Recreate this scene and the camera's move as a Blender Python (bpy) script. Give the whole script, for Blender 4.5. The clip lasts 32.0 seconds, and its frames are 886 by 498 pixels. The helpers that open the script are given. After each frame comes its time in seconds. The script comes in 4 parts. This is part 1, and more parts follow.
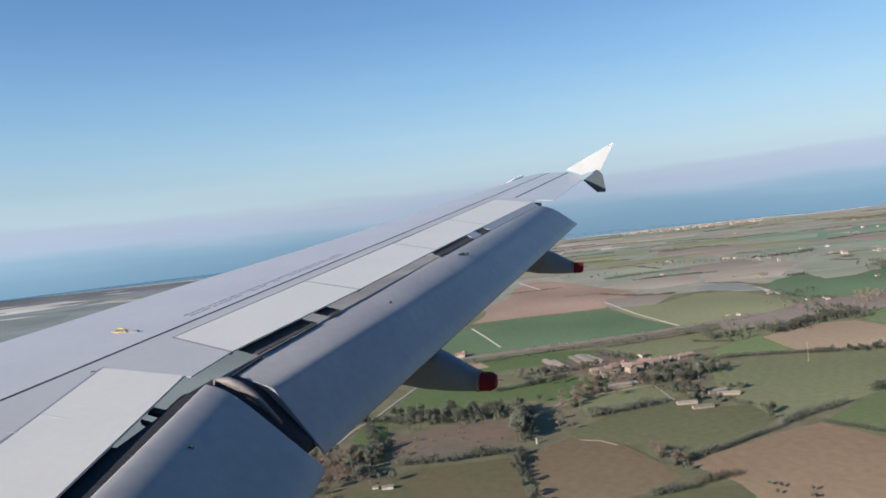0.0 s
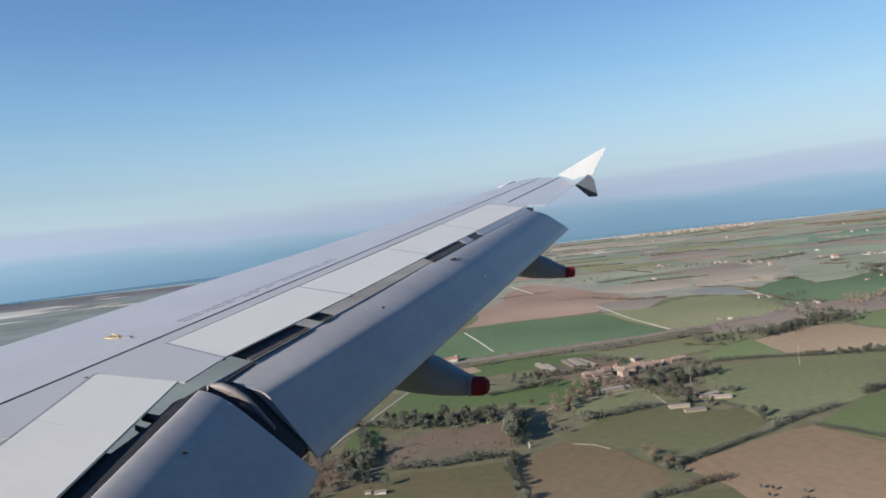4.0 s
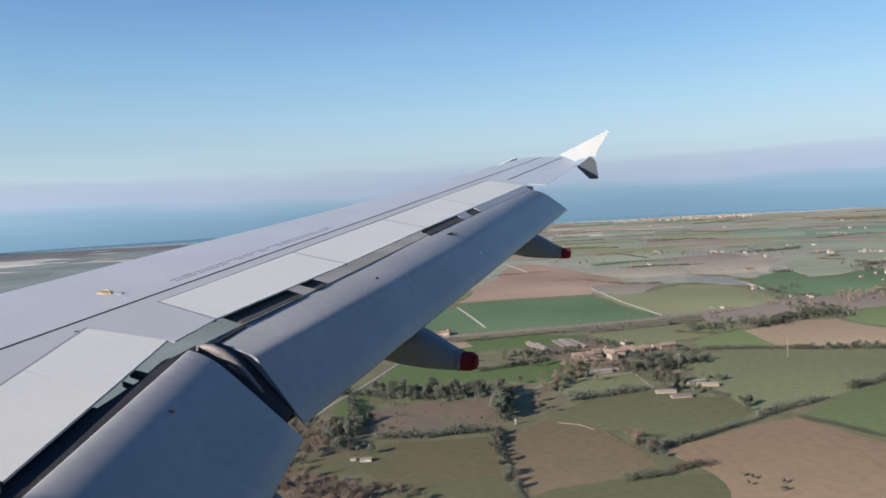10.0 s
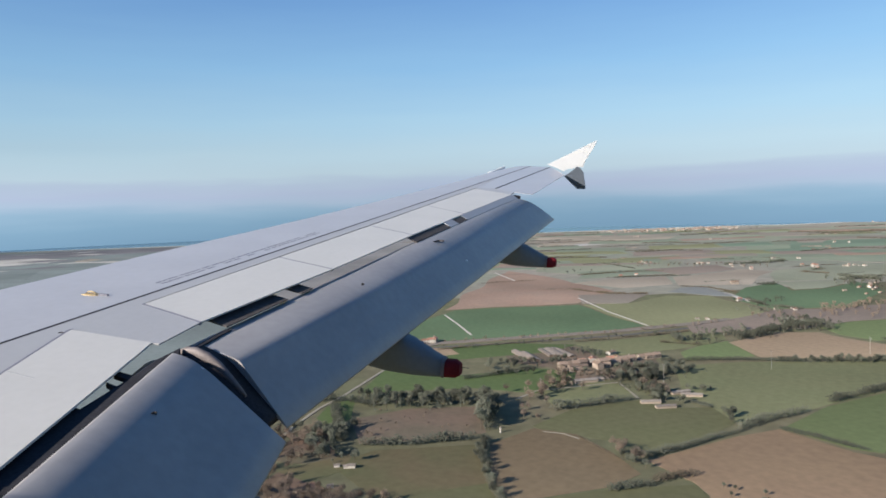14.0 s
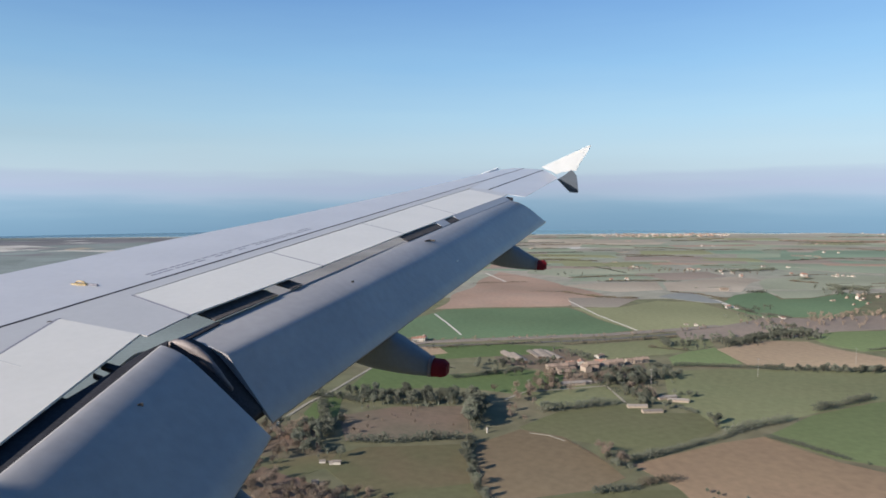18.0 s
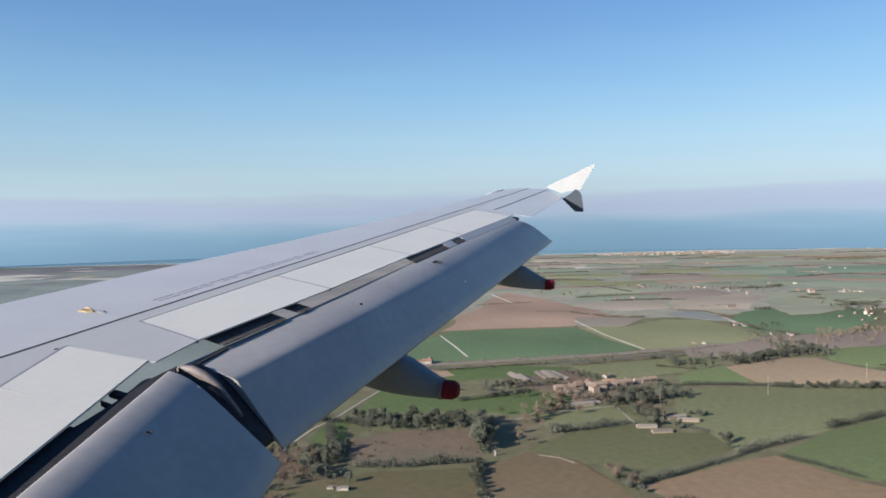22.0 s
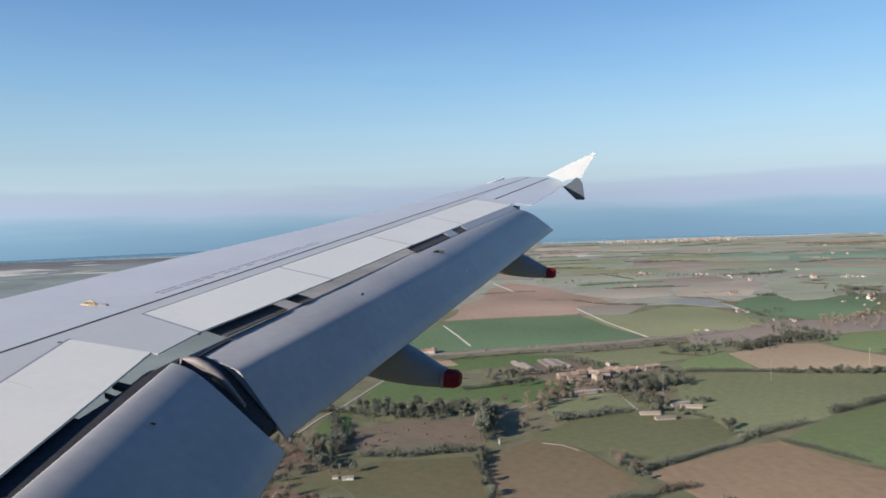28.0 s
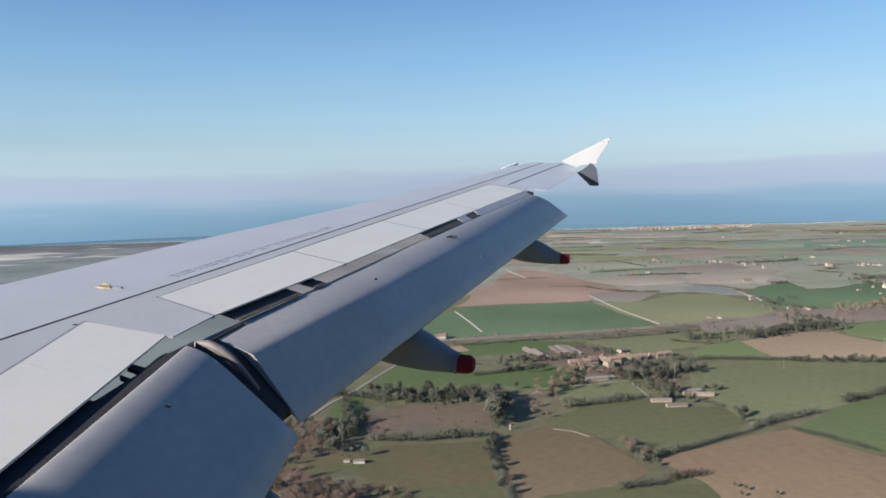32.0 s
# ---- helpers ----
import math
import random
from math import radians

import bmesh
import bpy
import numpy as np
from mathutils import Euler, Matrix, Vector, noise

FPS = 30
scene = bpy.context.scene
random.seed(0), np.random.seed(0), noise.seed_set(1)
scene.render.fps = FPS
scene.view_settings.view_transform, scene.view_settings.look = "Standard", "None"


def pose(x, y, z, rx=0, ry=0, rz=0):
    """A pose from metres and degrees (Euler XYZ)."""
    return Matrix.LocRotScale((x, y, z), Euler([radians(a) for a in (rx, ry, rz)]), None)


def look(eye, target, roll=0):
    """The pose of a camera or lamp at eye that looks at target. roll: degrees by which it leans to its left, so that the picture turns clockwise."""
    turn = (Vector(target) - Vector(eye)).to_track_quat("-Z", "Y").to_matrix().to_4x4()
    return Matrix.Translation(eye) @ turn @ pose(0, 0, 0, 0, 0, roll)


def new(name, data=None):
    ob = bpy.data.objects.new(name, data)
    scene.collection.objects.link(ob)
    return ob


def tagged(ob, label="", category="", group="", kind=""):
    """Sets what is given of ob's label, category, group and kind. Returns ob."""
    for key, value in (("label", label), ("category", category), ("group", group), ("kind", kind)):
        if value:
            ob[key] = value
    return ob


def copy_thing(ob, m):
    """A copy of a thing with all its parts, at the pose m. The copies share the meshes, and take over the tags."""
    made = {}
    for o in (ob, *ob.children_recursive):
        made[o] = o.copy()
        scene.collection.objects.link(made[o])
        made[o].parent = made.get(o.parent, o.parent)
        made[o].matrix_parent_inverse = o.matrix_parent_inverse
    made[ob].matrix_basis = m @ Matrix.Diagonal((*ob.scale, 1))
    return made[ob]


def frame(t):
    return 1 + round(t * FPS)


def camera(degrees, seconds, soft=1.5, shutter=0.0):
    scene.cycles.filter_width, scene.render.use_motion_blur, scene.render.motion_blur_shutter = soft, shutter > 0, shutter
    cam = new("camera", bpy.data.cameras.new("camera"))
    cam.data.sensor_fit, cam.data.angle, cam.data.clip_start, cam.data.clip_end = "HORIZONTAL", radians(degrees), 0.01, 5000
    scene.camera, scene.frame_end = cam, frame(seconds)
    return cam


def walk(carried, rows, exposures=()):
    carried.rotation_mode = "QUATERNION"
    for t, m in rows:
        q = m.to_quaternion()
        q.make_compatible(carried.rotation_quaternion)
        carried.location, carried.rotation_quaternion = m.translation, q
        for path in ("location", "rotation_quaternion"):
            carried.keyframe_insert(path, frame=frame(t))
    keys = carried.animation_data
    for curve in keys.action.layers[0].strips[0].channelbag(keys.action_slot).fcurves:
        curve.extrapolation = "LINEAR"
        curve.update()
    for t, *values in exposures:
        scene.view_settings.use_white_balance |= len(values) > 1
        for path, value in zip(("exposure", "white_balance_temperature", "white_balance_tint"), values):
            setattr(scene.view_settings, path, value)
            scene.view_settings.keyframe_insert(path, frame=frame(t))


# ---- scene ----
CAMERA_HEIGHT = 196.0
cam = camera(65.0, 32.0, soft=1.72)
ROWS = [
    (0, -0.051, 0.111, -0.034, 87.610, 6.153, 2.037), (0.5, -0.031, 0.053, -0.023, 87.756, 5.436, 1.112),
    (1, -0.046, 0.045, -0.012, 88.776, 4.182, 0.389), (1.5, -0.034, 0.031, -0.008, 89.177, 4.491, 0.273),
    (2, -0.031, 0.011, -0.001, 89.604, 4.265, 0.152), (2.5, -0.028, -0.002, -0.011, 89.876, 4.892, 0.224),
    (3, -0.028, 0.015, -0.009, 89.634, 5.921, 0.729), (3.5, -0.040, 0.060, -0.014, 88.457, 6.019, 1.315),
    (5.5, -0.049, 0.074, -0.030, 87.469, 6.323, 1.469), (6, -0.036, 0.055, -0.020, 87.329, 4.811, 0.797),
    (6.5, -0.032, 0.058, -0.032, 86.605, 5.104, 1.155), (7, -0.050, 0.112, -0.047, 86.283, 5.490, 3.221),
    (7.5, -0.060, 0.132, -0.031, 86.340, 4.180, 2.028), (8, -0.058, 0.125, -0.045, 86.294, 4.929, 3.077),
    (8.5, -0.066, 0.146, -0.040, 85.975, 4.445, 3.387), (9, -0.069, 0.149, -0.050, 85.947, 4.520, 3.888),
    (9.5, -0.090, 0.172, -0.065, 85.790, 4.456, 4.058), (10, -0.036, 0.080, -0.021, 85.741, 2.983, 1.369),
    (10.5, -0.006, 0.009, -0.020, 87.117, 2.553, 0.063), (11, -0.014, -0.006, 0.004, 87.327, 1.889, -0.479),
    (11.5, 0.016, -0.050, 0.014, 87.192, 1.537, -0.432), (12, -0.008, -0.013, -0.010, 87.285, 1.949, -0.279),
    (12.5, -0.013, 0.001, -0.009, 87.161, 1.843, -0.162), (13, -0.007, 0.013, -0.004, 86.603, 2.181, 0.300),
    (13.5, -0.017, 0.033, -0.015, 86.252, 2.008, 0.538), (15.5, -0.013, 0.000, -0.004, 86.611, 1.437, -0.114),
    (16, -0.041, 0.021, -0.019, 86.898, 3.127, -0.185), (16.5, -0.023, 0.012, -0.011, 87.479, 2.010, -0.109),
    (17, -0.021, -0.000, 0.001, 87.800, 1.083, -0.279), (17.5, -0.014, -0.010, -0.020, 87.404, 1.028, -0.177),
    (18, -0.004, -0.004, -0.001, 86.177, 0.174, -0.100), (18.5, -0.013, 0.017, -0.017, 85.706, 0.429, -0.049),
    (19, 0.000, 0.000, 0.000, 85.539, 0.399, -0.031), (19.5, -0.046, 0.045, -0.024, 85.576, 0.752, -0.159),
    (20, -0.018, 0.015, -0.013, 85.499, 0.659, -0.003), (20.5, -0.024, 0.017, -0.011, 85.770, 0.626, -0.103),
    (21, -0.031, 0.019, 0.005, 86.449, 0.511, -0.058), (21.5, -0.044, 0.026, -0.001, 88.342, 1.009, 0.094),
    (22, -0.035, 0.039, -0.016, 87.990, 1.185, 0.237), (22.5, -0.029, 0.016, -0.011, 88.131, 1.594, 0.268),
    (23, -0.027, 0.007, -0.023, 88.411, 1.803, 0.259), (23.5, -0.044, 0.037, 0.002, 88.354, 2.054, 0.331),
    (24, -0.041, 0.024, -0.024, 88.191, 2.325, 0.401), (24.5, -0.057, 0.052, -0.014, 87.866, 1.960, 0.314),
    (25, -0.045, 0.048, -0.013, 87.517, 1.951, 0.422), (25.5, -0.039, 0.048, -0.012, 87.317, 1.801, 0.402),
    (27.5, -0.026, 0.035, -0.005, 87.085, 1.760, 0.410), (28, -0.024, 0.030, -0.020, 87.160, 1.858, 0.364),
    (28.5, -0.025, 0.029, -0.005, 87.016, 1.708, 0.346), (29, -0.036, 0.035, -0.035, 87.003, 1.808, 0.324),
    (29.5, -0.026, 0.034, -0.013, 86.724, 1.629, 0.354), (30, -0.024, 0.024, -0.005, 86.719, 1.416, 0.381),
    (30.5, -0.049, 0.055, -0.025, 86.816, 1.499, 0.259), (31, -0.021, 0.016, -0.021, 86.638, 1.618, 0.519),
    (31.5, -0.030, 0.042, -0.017, 86.319, 1.540, 0.728), (32, -0.042, 0.068, -0.028, 86.020, 1.582, 1.370),
]
walk(cam, [(t, pose(x, y, CAMERA_HEIGHT + z, a, b, c)) for t, x, y, z, a, b, c in ROWS],
     exposures=[(0, 0.65), (3, 0.62), (6, 0.62), (9, 0.65), (12, 0.66), (19, 0.68), (25, 0.68), (32, 0.65)])

# ---- sky and sun ----
SUN_AZIMUTH, SUN_ELEVATION = radians(238), radians(23.5)   # clockwise from +y, so the light comes from the west and a little behind
sun_way = Vector((math.sin(SUN_AZIMUTH) * math.cos(SUN_ELEVATION), math.cos(SUN_AZIMUTH) * math.cos(SUN_ELEVATION), math.sin(SUN_ELEVATION)))
world = bpy.data.worlds.new("sky")
scene.world = world
world.use_nodes = True
wn, wl = world.node_tree.nodes, world.node_tree.links
wn.clear()
sky = wn.new("ShaderNodeTexSky")
sky.sky_type, sky.sun_disc = "NISHITA", False
sky.sun_elevation, sky.sun_rotation = SUN_ELEVATION, SUN_AZIMUTH
sky.altitude, sky.air_density, sky.dust_density, sky.ozone_density = 100, 1.0, 0.05, 2.0
sky_bg = wn.new("ShaderNodeBackground")
sky_bg.inputs["Strength"].default_value = 0.09
wout = wn.new("ShaderNodeOutputWorld")
vivid = wn.new("ShaderNodeHueSaturation")
vivid.inputs["Saturation"].default_value = 1.22
wl.new(sky.outputs[0], vivid.inputs["Color"])
tint = wn.new("ShaderNodeMix")
tint.data_type, tint.blend_type = "RGBA", "MULTIPLY"
tint.inputs[0].default_value, tint.inputs[7].default_value = 1.0, (1.02, 1.0, 1.05, 1)
wl.new(vivid.outputs[0], tint.inputs[6])
wl.new(tint.outputs[2], sky_bg.inputs[0])
wl.new(sky_bg.outputs[0], wout.inputs[0])
sun_data = bpy.data.lights.new("sun", "SUN")
sun_data.energy, sun_data.angle, sun_data.color = 5.4, radians(0.5), (1.0, 0.91, 0.79)
sun = new("sun", sun_data)
sun.matrix_world = look(sun_way * 100, (0, 0, 0))


# ---- materials ----
def shader(name, base, second=None, rough=0.6, metal=0.0, scale=1.0, grain=0.25, bump=0.0, random_mix=0.0, coat=0.0, furrow=None, patch=None, spec=0.5):
    """A principled material whose colour wanders between two tones at two scales, in metres of the object's own space."""
    m = bpy.data.materials.new(name)
    m.use_nodes = True
    n, l = m.node_tree.nodes, m.node_tree.links
    p = n["Principled BSDF"]
    p.inputs["Roughness"].default_value, p.inputs["Metallic"].default_value = rough, metal
    p.inputs["Specular IOR Level"].default_value = spec
    p.inputs["Coat Weight"].default_value = coat
    second = second or tuple(c * 0.8 for c in base)
    co = n.new("ShaderNodeTexCoord")
    big = n.new("ShaderNodeTexNoise")
    big.inputs["Scale"].default_value, big.inputs["Detail"].default_value = scale, 5
    fine = n.new("ShaderNodeTexNoise")
    fine.inputs["Scale"].default_value, fine.inputs["Detail"].default_value = scale * 11, 4
    for tex in (big, fine):
        l.new(co.outputs["Object"], tex.inputs["Vector"])
    ramp = n.new("ShaderNodeMapRange")
    ramp.inputs[1].default_value, ramp.inputs[2].default_value = 0.36, 0.64
    l.new(big.outputs[0], ramp.inputs[0])
    mixed = n.new("ShaderNodeMix")
    mixed.data_type = "RGBA"
    mixed.inputs[6].default_value, mixed.inputs[7].default_value = (*base, 1), (*second, 1)
    l.new(ramp.outputs[0], mixed.inputs[0])
    colour = mixed.outputs[2]

    def multiply(colour, value_socket, low, high):
        r = n.new("ShaderNodeMapRange")
        r.inputs[1].default_value, r.inputs[2].default_value = 0.3, 0.7
        r.inputs[3].default_value, r.inputs[4].default_value = low, high
        l.new(value_socket, r.inputs[0])
        x = n.new("ShaderNodeMix")
        x.data_type, x.blend_type = "RGBA", "MULTIPLY"
        x.inputs[0].default_value = 1
        l.new(colour, x.inputs[6])
        l.new(r.outputs[0], x.inputs[7])
        return x.outputs[2]
    colour = multiply(colour, fine.outputs[0], 1 - grain, 1 + grain)
    if patch:
        spot = n.new("ShaderNodeTexNoise")
        spot.inputs["Scale"].default_value, spot.inputs["Detail"].default_value = scale * 0.23, 3
        l.new(co.outputs["Object"], spot.inputs["Vector"])
        colour = multiply(colour, spot.outputs[0], 1 - patch, 1 + patch)
    if furrow:
        turn = n.new("ShaderNodeMapping")
        turn.inputs["Rotation"].default_value = (0, 0, furrow[0])
        l.new(co.outputs["Object"], turn.inputs["Vector"])
        wave = n.new("ShaderNodeTexWave")
        wave.inputs["Scale"].default_value, wave.inputs["Distortion"].default_value = furrow[1], 2.5
        wave.inputs["Detail"].default_value, wave.inputs["Detail Scale"].default_value = 3, 0.4
        l.new(turn.outputs[0], wave.inputs["Vector"])
        colour = multiply(colour, wave.outputs[1], 1 - furrow[2], 1 + furrow[2])
    if random_mix:
        info = n.new("ShaderNodeObjectInfo")
        colour = multiply(colour, info.outputs["Random"], 1 - random_mix, 1 + random_mix)
    l.new(colour, p.inputs["Base Color"])
    if bump:
        b = n.new("ShaderNodeBump")
        b.inputs["Strength"].default_value, b.inputs["Distance"].default_value = bump, 0.3 / max(scale, 0.01) * 0.02
        l.new(fine.outputs[0], b.inputs["Height"])
        l.new(b.outputs[0], p.inputs["Normal"])
    return m


WING_GREY = shader("wing_grey_paint", (0.42, 0.42, 0.44), (0.39, 0.39, 0.41), rough=0.42, scale=1.3, grain=0.025, coat=0.1)
PANEL_GREY = shader("panel_grey_paint", (0.36, 0.36, 0.37), (0.345, 0.345, 0.355), rough=0.45, scale=1.6, grain=0.025)
SPOILER_WHITE = shader("spoiler_pale_paint", (0.505, 0.495, 0.475), (0.48, 0.472, 0.452), rough=0.5, scale=1.4, grain=0.025)
FLAP_PAINT = shader("flap_grey_paint", (0.300, 0.291, 0.296), (0.268, 0.260, 0.267), rough=0.42, scale=1.1, grain=0.06, spec=0.3)
WINGLET_WHITE = shader("winglet_white_paint", (0.47, 0.48, 0.50), (0.43, 0.44, 0.46), rough=0.4, scale=2, grain=0.03)
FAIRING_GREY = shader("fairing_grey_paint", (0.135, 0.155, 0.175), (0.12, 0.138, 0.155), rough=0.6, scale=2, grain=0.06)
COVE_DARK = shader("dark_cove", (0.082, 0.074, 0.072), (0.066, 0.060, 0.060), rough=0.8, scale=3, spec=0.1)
# Also colours the painted highlights on the flap ends.
SLAT_GLINT_WHITE = shader("slat_and_highlight_white", (0.85, 0.85, 0.84), rough=0.5, scale=3, grain=0.03)
# The lower fence's shade, put into a dark base colour.
TIP_SHADE = shader("tip_shade_tone", (0.062, 0.078, 0.105), rough=0.6, scale=3, grain=0.06)
# Shell is out of view; its dark tone cuts light bounced onto the flap.
FUSELAGE_PAINT = shader("fuselage_paint", (0.13, 0.15, 0.20), (0.12, 0.14, 0.185), rough=0.4, scale=0.8, grain=0.03)
# Also colours the plates that stand in for shade.
SEAL_AND_SHADE = shader("black_seal_and_shade", (0.036, 0.036, 0.043), rough=0.85, scale=5, spec=0.1)
STEEL = shader("worn_steel", (0.19, 0.165, 0.165), (0.12, 0.105, 0.108), rough=0.6, metal=0.2, grain=0.2, scale=8)
RED = shader("red_paint", (0.15, 0.010, 0.016), (0.11, 0.009, 0.013), spec=0.15, rough=0.75, scale=6, grain=0.1)
YELLOW = shader("yellow_paint", (0.55, 0.41, 0.21), rough=0.5, scale=9)
MARKING = shader("grey_marking", (0.20, 0.20, 0.24), rough=0.6, scale=9)

# The paler far tones carry distance haze in their base colour.
FIELD_TONES = {
    "grass": {"meadow": ((0.163, 0.166, 0.090), (0.143, 0.151, 0.081)), "olive": ((0.124, 0.121, 0.066), (0.109, 0.111, 0.058)),
              "dull": ((0.136, 0.108, 0.065), (0.098, 0.098, 0.052)), "bright": ((0.093, 0.125, 0.051), (0.081, 0.112, 0.046)),
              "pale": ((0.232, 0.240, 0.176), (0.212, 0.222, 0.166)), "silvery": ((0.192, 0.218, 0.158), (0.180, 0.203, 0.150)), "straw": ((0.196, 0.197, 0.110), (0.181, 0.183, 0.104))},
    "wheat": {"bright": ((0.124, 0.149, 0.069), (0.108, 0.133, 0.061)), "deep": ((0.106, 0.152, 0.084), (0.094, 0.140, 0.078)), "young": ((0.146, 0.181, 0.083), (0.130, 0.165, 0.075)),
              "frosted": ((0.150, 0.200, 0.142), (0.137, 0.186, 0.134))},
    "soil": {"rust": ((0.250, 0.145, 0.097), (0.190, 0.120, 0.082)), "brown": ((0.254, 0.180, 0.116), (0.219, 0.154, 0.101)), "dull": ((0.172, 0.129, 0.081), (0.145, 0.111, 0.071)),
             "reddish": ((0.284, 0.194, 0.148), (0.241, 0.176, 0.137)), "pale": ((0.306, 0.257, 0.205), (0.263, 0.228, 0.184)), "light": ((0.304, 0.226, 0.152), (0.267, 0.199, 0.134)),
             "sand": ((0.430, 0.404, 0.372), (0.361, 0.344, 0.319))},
    "marsh": {"grey": ((0.215, 0.205, 0.201), (0.19, 0.185, 0.183)), "teal": ((0.170, 0.195, 0.191), (0.150, 0.175, 0.170)), "dark": ((0.155, 0.145, 0.154), (0.130, 0.126, 0.134))},
    "scrub": {"brown": ((0.170, 0.124, 0.094), (0.121, 0.102, 0.074)), "reddish": ((0.172, 0.112, 0.086), (0.103, 0.093, 0.064)), "heath": ((0.232, 0.184, 0.152), (0.196, 0.162, 0.136)), "ashen": ((0.236, 0.200, 0.166), (0.208, 0.182, 0.150))},
}
FIELD_MATS = {}
for i, (kind, tones) in enumerate(FIELD_TONES.items()):
    for j, (tone, (a, b)) in enumerate(tones.items()):
        FIELD_MATS[kind, tone] = shader(f"{tone}_{kind}", a, b, rough=0.9, scale=0.013, grain=0.09, patch=0.30 if kind == "soil" else 0.22, bump=0.2, spec=0.1,
                                        furrow=None if kind == "scrub" else (0.5 + 0.7 * j + 0.9 * i, 0.025, 0.012))
LAND = shader("mixed_land", (0.124, 0.128, 0.074), (0.144, 0.126, 0.084), rough=0.95, scale=0.0043, grain=0.2, patch=0.25, spec=0.1)
PALE_WATER = shader("shallow_reservoir", (0.20, 0.205, 0.195), (0.18, 0.185, 0.175), rough=0.8, spec=0.15, scale=0.01, grain=0.08)
# The pallor is distance haze, put into the land's colour.
COAST_LAND = shader("hazed_coastal_land", (0.212, 0.226, 0.178), (0.244, 0.220, 0.186), rough=0.95, scale=0.003, grain=0.15, patch=0.2, spec=0.1)
SEA = shader("sea_water", (0.125, 0.225, 0.275), (0.115, 0.21, 0.26), rough=0.22, scale=0.004, grain=0.05)
HAZE = bpy.data.materials.new("painted_sea_haze_sky")      # far sea, haze bank and low sky, painted as emission out at the horizon
HAZE.use_nodes = True
hn, hl = HAZE.node_tree.nodes, HAZE.node_tree.links
hn.clear()
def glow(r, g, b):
    """A seen colour (0 to 255) as the emission that paints it on the backdrop, before exposure."""
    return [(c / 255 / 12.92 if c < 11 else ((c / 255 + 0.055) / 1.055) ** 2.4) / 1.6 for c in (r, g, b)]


def hnode(kind, **settings):
    node = hn.new("ShaderNode" + kind)
    for k, v in settings.items():
        node.inputs[int(k[1:])].default_value = v
    return node


hco, hsep = hn.new("ShaderNodeTexCoord"), hn.new("ShaderNodeSeparateXYZ")
hl.new(hco.outputs["Object"], hsep.inputs[0])
hstretch = hn.new("ShaderNodeMapping")             # the top of the bank wavers in long flat swells
hstretch.inputs["Scale"].default_value = (0.0011, 0.0011, 0.009)
hl.new(hco.outputs["Object"], hstretch.inputs["Vector"])
hwave = hn.new("ShaderNodeTexNoise")
hwave.inputs["Scale"].default_value, hwave.inputs["Detail"].default_value = 1.0, 4
hl.new(hstretch.outputs[0], hwave.inputs["Vector"])
hshift = hnode("MapRange", _1=0.3, _2=0.7, _3=-24, _4=24)
hl.new(hwave.outputs[0], hshift.inputs[0])
hsum = hn.new("ShaderNodeMath")
hl.new(hsep.outputs[2], hsum.inputs[0])
hl.new(hshift.outputs[0], hsum.inputs[1])
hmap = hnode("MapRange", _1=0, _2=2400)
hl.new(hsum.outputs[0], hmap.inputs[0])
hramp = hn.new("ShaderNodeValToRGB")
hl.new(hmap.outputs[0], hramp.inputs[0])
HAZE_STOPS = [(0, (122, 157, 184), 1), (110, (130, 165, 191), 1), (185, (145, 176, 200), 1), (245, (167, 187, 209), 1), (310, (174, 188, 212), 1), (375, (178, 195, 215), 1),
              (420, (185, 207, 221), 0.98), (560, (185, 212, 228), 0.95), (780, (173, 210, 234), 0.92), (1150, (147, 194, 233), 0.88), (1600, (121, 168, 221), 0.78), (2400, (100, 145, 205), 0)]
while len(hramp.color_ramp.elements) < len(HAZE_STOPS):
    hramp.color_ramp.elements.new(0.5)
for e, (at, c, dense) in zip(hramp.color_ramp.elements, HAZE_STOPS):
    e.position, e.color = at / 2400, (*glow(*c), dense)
hemit, hclear, hmix, hout = hn.new("ShaderNodeEmission"), hn.new("ShaderNodeBsdfTransparent"), hn.new("ShaderNodeMixShader"), hn.new("ShaderNodeOutputMaterial")
hl.new(hramp.outputs[0], hemit.inputs[0])
heast = hnode("MapRange", _1=-2600, _2=2600, _3=0.90, _4=1.09)   # painted in: the glow is dimmer to the west, brighter to the east
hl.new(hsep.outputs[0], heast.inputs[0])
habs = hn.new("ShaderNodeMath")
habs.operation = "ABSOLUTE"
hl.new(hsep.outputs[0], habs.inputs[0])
hside = hnode("MapRange", _1=3700, _2=4850, _3=1, _4=0)   # fades the painted backdrop out towards its two ends
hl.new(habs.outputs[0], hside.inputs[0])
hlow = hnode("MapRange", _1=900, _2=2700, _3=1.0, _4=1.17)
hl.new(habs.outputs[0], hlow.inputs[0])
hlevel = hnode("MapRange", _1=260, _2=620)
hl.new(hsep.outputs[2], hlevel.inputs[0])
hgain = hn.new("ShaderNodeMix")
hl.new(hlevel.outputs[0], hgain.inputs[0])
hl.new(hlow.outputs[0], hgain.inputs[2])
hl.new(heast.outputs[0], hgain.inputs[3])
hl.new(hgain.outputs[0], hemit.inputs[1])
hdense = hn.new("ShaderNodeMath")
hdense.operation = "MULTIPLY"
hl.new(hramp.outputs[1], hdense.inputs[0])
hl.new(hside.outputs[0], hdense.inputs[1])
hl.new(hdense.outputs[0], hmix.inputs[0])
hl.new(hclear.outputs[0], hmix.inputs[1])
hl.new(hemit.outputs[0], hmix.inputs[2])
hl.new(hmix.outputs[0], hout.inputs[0])
